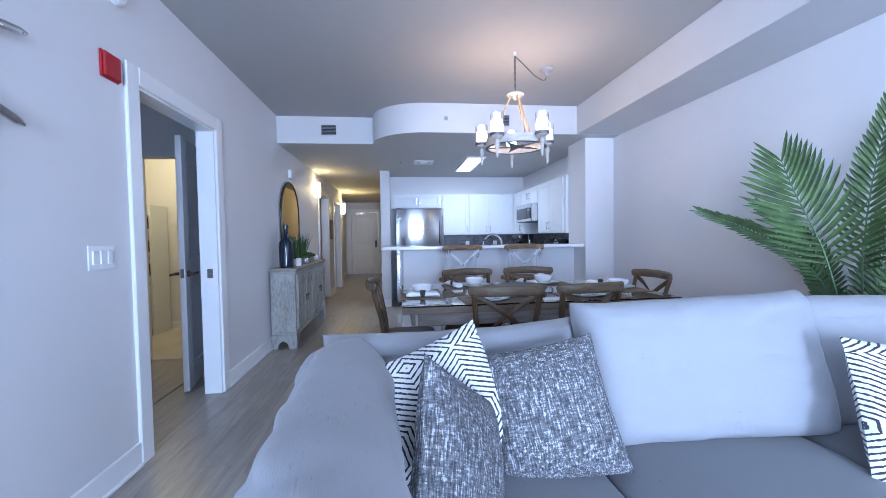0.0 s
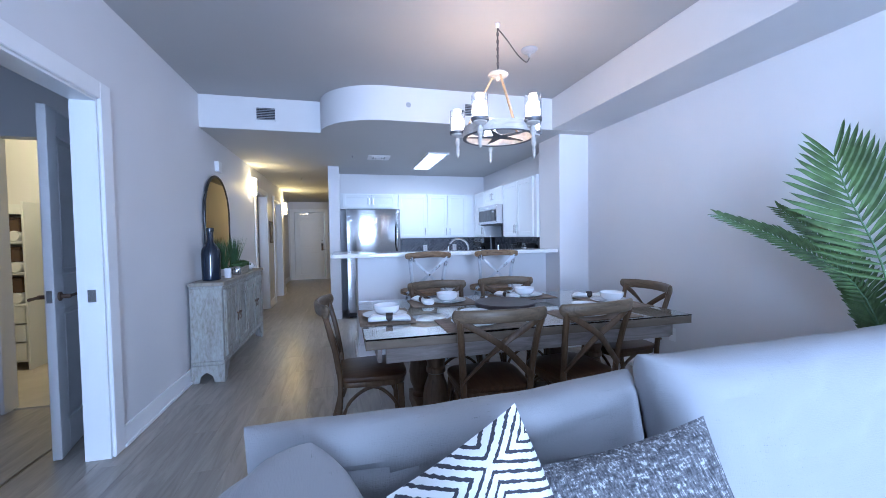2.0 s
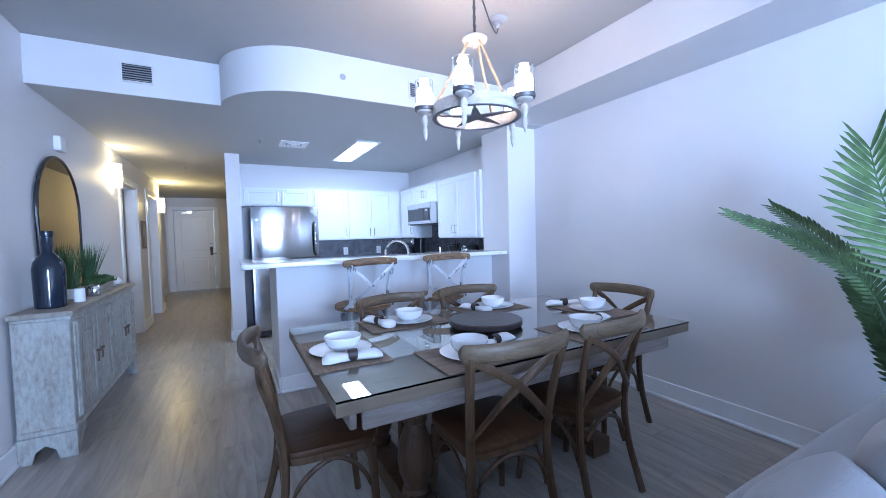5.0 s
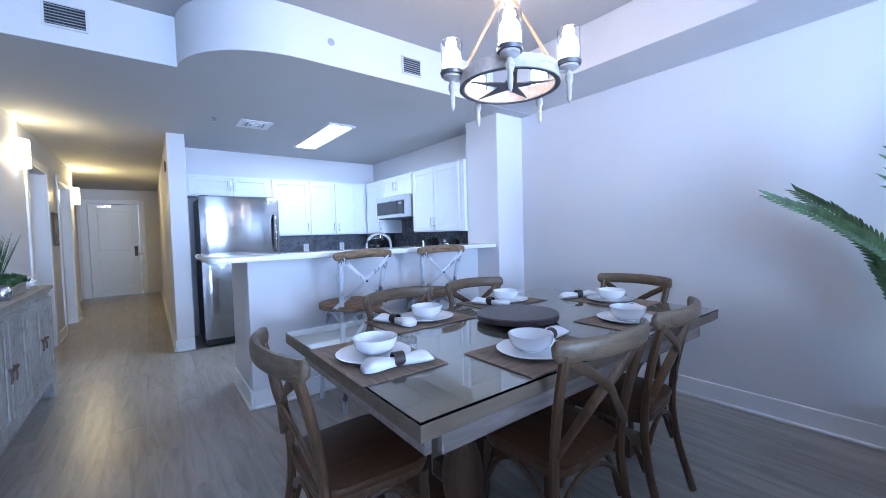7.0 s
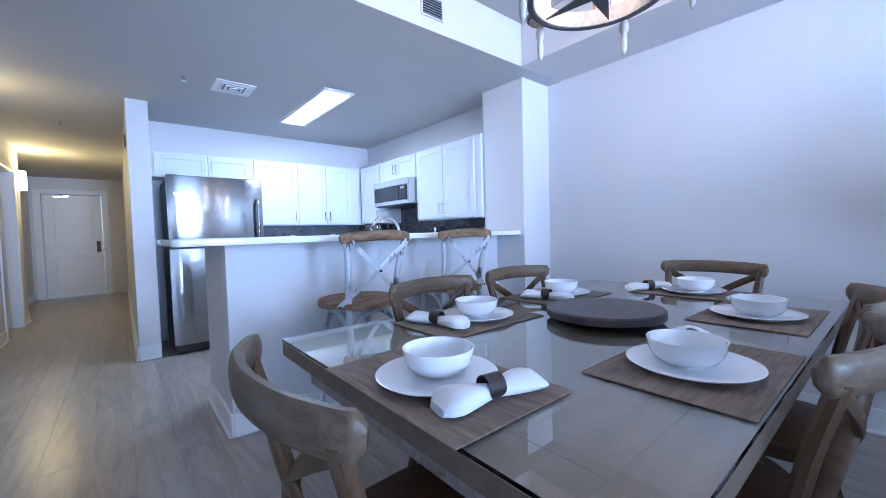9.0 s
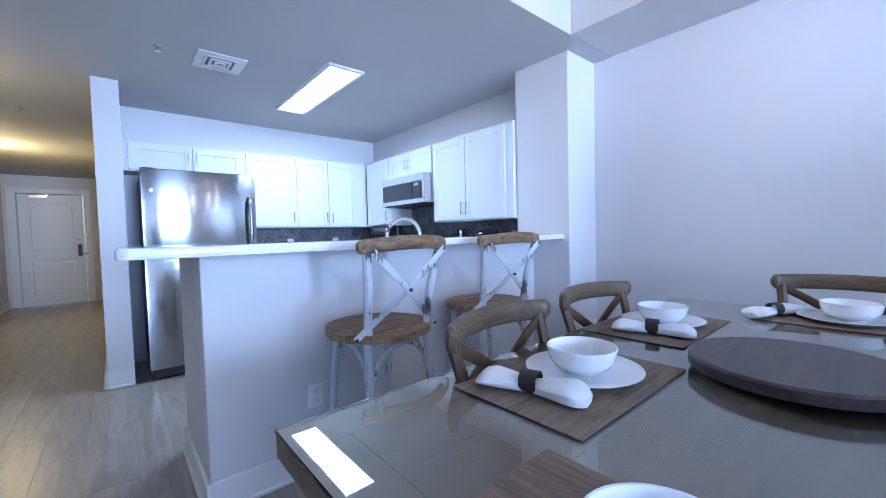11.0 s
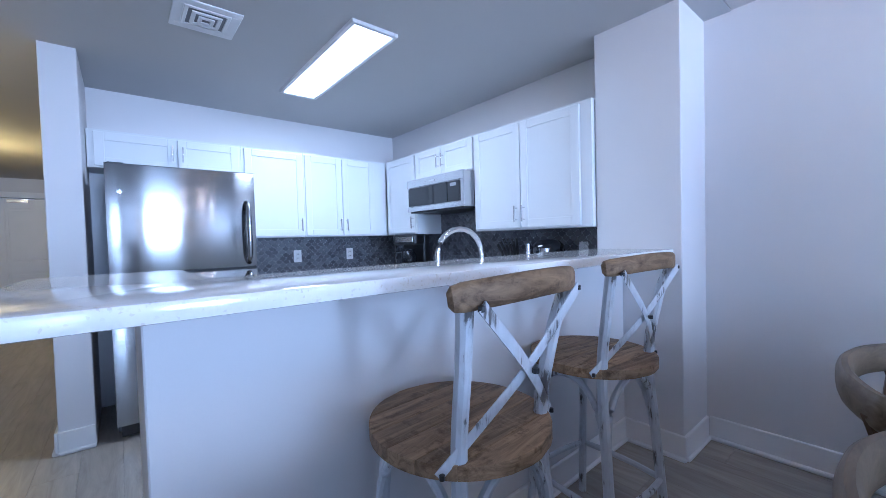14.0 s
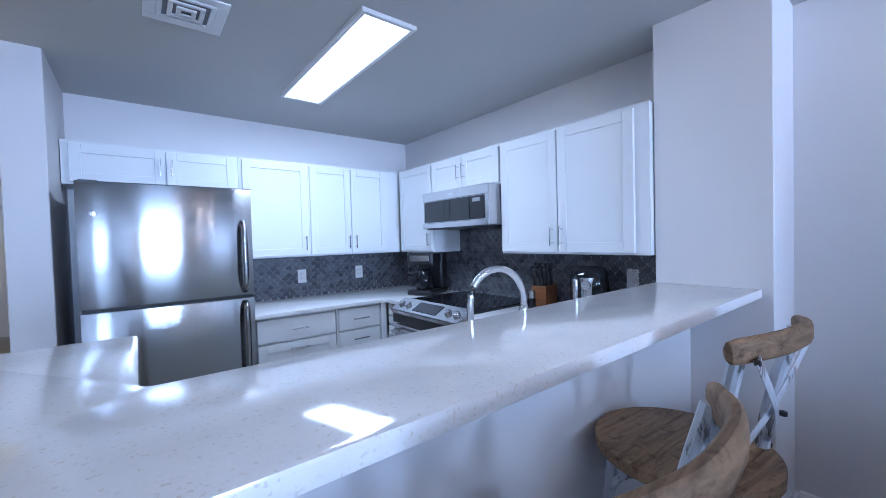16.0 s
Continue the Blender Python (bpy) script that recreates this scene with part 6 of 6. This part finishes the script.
loose("back_cushion", "slumped pale grey linen back cushion", boxed(0.99, 0.45, 0.21, 8, 0.012, 0.0, 1.2), SOFA, pose(0.245, 2.765, 0.626, -14, -1.6, 0))
loose("back_cushion", "plump pale grey linen back cushion", boxed(0.92, 0.52, 0.26, 9, 0.0, 0.010, 0.7), SOFA, pose(1.145, 2.63, 0.695, -16, -0.8, -3))
loose("back_cushion", "pale grey linen back cushion", boxed(0.84, 0.50, 0.24, 10, 0.0, 0.0, 1.0), SOFA, pose(1.965, 2.65, 0.685, -14, 1, 0))
loose("side_cushion", "creased pale grey linen cushion along the arm", turned(boxed(0.90, 0.47, 0.28, 11, 0.0, 0.01, 1.3), Euler((0, 0, radians(90))).to_matrix().to_4x4()), SOFA, pose(-0.15, 2.21, 0.63, -2, 20, 4))
loose("throw_pillow", "white throw pillow with black nested hexagon lines", pillow(0.42, 0.42, 0.15, 1), CHEVRON, pose(0.165, 2.48, 0.66, -22, -20, 10))
loose("throw_pillow", "grey and white tweed throw pillow", pillow(0.40, 0.41, 0.14, 2), TWEED, pose(0.49, 2.45, 0.65, -24, -10, -6))
loose("throw_pillow", "grey and white tweed throw pillow set on edge", pillow(0.42, 0.42, 0.14, 3), TWEED, pose(0.185, 2.24, 0.63, -20, 36, 48))
loose("throw_pillow", "white throw pillow with black nested hexagon lines", pillow(0.42, 0.42, 0.15, 4), CHEVRON, pose(1.60, 2.27, 0.64, -22, 6, -12))

# potted palm beside the sofa
FROND = plain("palm leaf", (0.066, 0.108, 0.034), 0.42, vary=0.4, scale=14, fine=60, relief=0.02)
FSTEM = plain("palm stem", (0.07, 0.13, 0.05), 0.5, vary=0.2)
palm = thing("potted_palm", "green artificial palm in a dark round pot", "plant", pose(2.40, 3.03, 0))
part("pot", bm_lathe([(0, 0), (0.105, 0), (0.115, 0.01), (0.135, 0.24), (0.14, 0.25), (0.128, 0.25), (0.12, 0.22), (0, 0.22)], 28), BLACK, palm)
part("soil", bm_lathe([(0, 0.222), (0.119, 0.222), (0, 0.235)], 20), CHARCOAL, palm)


def frond(pts, half, wide, start, seed, n, face):
    """A feather palm leaf: an arching midrib with narrow folded leaflets to both sides."""
    r = random.Random(seed)
    path = smooth_path(pts, 12)
    lens = [0.0]
    for a, b in zip(path, path[1:]):
        lens.append(lens[-1] + (b - a).length)
    stem = bm_tube(path[::3], 0.0065, 6, taper=0.3)
    bm = bmesh.new()

    def at(s):
        s = min(max(s, 0), lens[-1] * 0.9999)
        for i in range(len(lens) - 1):
            if lens[i + 1] >= s:
                f = (s - lens[i]) / max(1e-6, lens[i + 1] - lens[i])
                return path[i].lerp(path[i + 1], f), (path[i + 1] - path[i]).normalized()
        return path[-1], (path[-1] - path[-2]).normalized()
    for k in range(n):
        u = k / (n - 1)
        p, d = at(lens[-1] * (start + (1 - start) * u))
        side = d.cross(Vector(face))
        side = side.normalized() if side.length > 0.05 else Vector((1, 0, 0))
        nrm = side.cross(d).normalized()
        ln = half * (0.45 + 0.75 * math.sin(math.pi * min(1, 0.15 + 0.70 * u)) ** 0.8) * (1 - 0.28 * u)
        for s in (-1, 1):
            way = (side * s * (0.98 - 0.45 * u) + d * (0.45 + 0.55 * u) + nrm * 0.18).normalized()
            L = ln * r.uniform(0.9, 1.06)
            w = wide * (0.75 + 0.5 * math.sin(math.pi * u))
            across = (d - way * d.dot(way)).normalized()
            rows = []
            for j, (f, ww) in enumerate(((0, 0.35), (0.25, 1.0), (0.6, 1.0), (0.85, 0.62), (1.0, 0.0))):
                q = p + way * (L * f) + d * (0.22 * L * f * f) - Vector((0, 0, 0.10 * L * f * f * (1 + r.uniform(0, 0.6))))
                if ww:
                    rows.append((bm.verts.new(q - across * w * ww + nrm * 0.003), bm.verts.new(q - nrm * 0.002), bm.verts.new(q + across * w * ww + nrm * 0.003)))
                else:
                    rows.append((bm.verts.new(q),))
            for a, b in zip(rows, rows[1:]):
                if len(b) == 3:
                    bm.faces.new((a[0], a[1], b[1], b[0]))
                    bm.faces.new((a[1], a[2], b[2], b[1]))
                else:
                    bm.faces.new((a[0], a[1], b[0]))
                    bm.faces.new((a[1], a[2], b[0]))
    return stem, bm


# each frond: points from the crown of the pot to its tip, leaflet length, leaflet width, share of bare stalk, way it faces
FACE = (-0.75, -0.62, 0.22)
FRONDS = [
    ([(0, 0, 0.23), (-0.05, 0.05, 0.66), (-0.14, 0.135, 0.99), (-0.29, 0.31, 1.18), (-0.48, 0.51, 1.32)], 0.10, 0.008, 0.50, 34, (-0.45, -0.45, 0.75)),
    ([(0, 0, 0.23), (-0.14, -0.03, 0.70), (-0.255, -0.02, 1.09), (-0.345, 0.04, 1.37), (-0.41, 0.06, 1.55)], 0.25, 0.0105, 0.60, 18, FACE),
    ([(0, 0, 0.23), (-0.05, -0.05, 0.62), (-0.10, -0.07, 1.02), (-0.11, -0.11, 1.42), (-0.09, -0.16, 1.76)], 0.13, 0.009, 0.50, 26, (-0.75, -0.2, 0.6)),
    ([(0, 0, 0.23), (-0.01, 0.07, 0.66), (-0.02, 0.16, 0.98), (-0.05, 0.32, 1.20), (-0.10, 0.48, 1.355)], 0.09, 0.008, 0.46, 32, (-0.7, -0.3, 0.6)),
    ([(0, 0, 0.23), (-0.06, -0.14, 0.62), (-0.13, -0.32, 1.00), (-0.20, -0.50, 1.25), (-0.27, -0.62, 1.40)], 0.18, 0.013, 0.42, 26, FACE),
    ([(0, 0, 0.23), (-0.02, 0.05, 0.55), (-0.03, 0.09, 0.74), (-0.05, 0.15, 0.89), (-0.08, 0.20, 0.98)], 0.10, 0.012, 0.40, 20, FACE),
    ([(0, 0, 0.23), (0.02, -0.02, 0.58), (0.03, -0.04, 0.84), (0.02, -0.07, 1.08), (-0.01, -0.10, 1.24)], 0.15, 0.011, 0.34, 24, FACE),
]
for k, (pts, half, wide, bare, count, face) in enumerate(FRONDS):
    stem, leaves = frond(pts, half, wide, bare, 20 + k, count, face)
    f = part("frond", stem, FSTEM, palm, "arching green palm frond")
    tagged(part("foliage", leaves, FROND, f), kind="stuff")

# things glimpsed through the bedroom doorway
hk = thing("wall_hook", "small nickel double hook on the bath wall", "hook", pose(-3.13, 6.85, 1.58, 90, 0, 0))
part("plate", bm_lathe([(0, 0), (0.02, 0), (0.02, 0.008), (0, 0.01)], 12), CHROME, hk)
for s in (-1, 1):
    part("prong", bm_tube(smooth_path([(0, 0, 0.008), (s * 0.025, -0.005, 0.03), (s * 0.045, 0.02, 0.04)]), 0.005, 6), CHROME, hk)
structure("trim_bath", bm_box(-2.46, -2.435, 5.345, 5.475, 0, 2.0, 0.004), TRIM, "white painted bathroom door jamb", "door casing")
structure("baseboard_bath", bm_box(-4.4, -1.6, 6.836, 6.85, 0.012, 0.11, 0.003), TRIM, "white bathroom baseboard", "baseboard")
sf = thing("linen_shelf", "tall cream shelf of rolled white towels over drawers", "shelf", pose(-3.40, 6.46, 0.012))
SFW, SFD = 0.41, 0.36
for x in (0.0, SFW - 0.02):
    part("side_panel", bm_box(x, x + 0.02, 0, SFD, 0, 1.62, 0.003), CABINET, sf)
part("back_panel", bm_box(0.02, SFW - 0.02, SFD - 0.012, SFD, 0.08, 1.62), CABINET, sf)
for z in (0.08, 0.62, 0.92, 1.22, 1.50):
    part("shelf_board", bm_box(0.02, SFW - 0.02, 0.004, SFD - 0.012, z, z + 0.02), CABINET, sf)
for z in (0.105, 0.28, 0.455):
    d = part("drawer", bm_box(0.024, SFW - 0.024, -0.012, 0.30, z, z + 0.16, 0.003), CABINET, sf)
    part("knob", bm_lathe([(0, -0.012), (0.014, 0), (0, 0.012)], 10, (SFW / 2, -0.024, z + 0.085)), BLACK, d)
for z in (0.64, 0.94, 1.24):
    for x in (0.10, 0.205, 0.31):
        tw = thing("towel", "rolled white towel on the shelf", "towel", pose(-3.40 + x, 6.46 + 0.17, 0.012 + z + 0.052), "rolled towels")
        part("roll", turned(bm_lathe([(0, -0.15), (0.046, -0.15), (0.051, -0.14), (0.051, 0.14), (0.046, 0.15), (0, 0.15)], 16), Euler((radians(90), 0, 0)).to_matrix().to_4x4()), LINEN, tw)
for z in (0.745, 1.045, 1.33):
    bk = thing("storage_box", "small dark woven box on the towels", "box", pose(-3.40 + 0.205, 6.46 + 0.14, 0.012 + z))
    part("box_body", bm_box(-0.14, 0.14, -0.10, 0.12, 0, 0.12, 0.006), BROWNPL, bk)
    part("box_lid", bm_box(-0.144, 0.144, -0.104, 0.124, 0.12, 0.14, 0.004), BROWNPL, bk)

# ---- floor planks ----
PW, PL = 0.178, 1.22
plank_mesh = mesh_of("plank", bm_box(-PW / 2 + 0.0004, PW / 2 - 0.0004, 0.0005, PL - 0.0005, -0.006, 0.0, 0.0008), FLOOR, False)
cols = int((2.75 + 1.75) / PW) + 1
near, rest = [], bmesh.new()
for i in range(cols):
    x = -1.75 + PW * (i + 0.5)
    shift = (i * 0.47) % PL
    y = -2.0 - shift
    while y < YE + 0.1:
        if y > 1.8 and y < 8.2 and x < 2.6 and x > -1.4:
            near.append((x, y))
        elif y + PL > YB - 0.1 and not (x > 0 and y > 8.7):
            rest = bm_box(x - PW / 2 + 0.0009, x + PW / 2 - 0.0009, y + 0.001, y + PL - 0.001, -0.006, 0.0, into=rest)
        y += PL
for x, y in near:
    pk = new("plank", plank_mesh)
    pk.location = (x, y, 0)
    pk.parent = floor
tagged(part("plank_field", rest, FLOOR, floor, "wood-look vinyl planks", False), kind="stuff")
structure("floor_bedroom", bm_box(-4.4, LX - TW - 0.3, 1.6, 5.42, -0.006, 0.002), FLOOR, "wood-look bedroom floor", "floor")
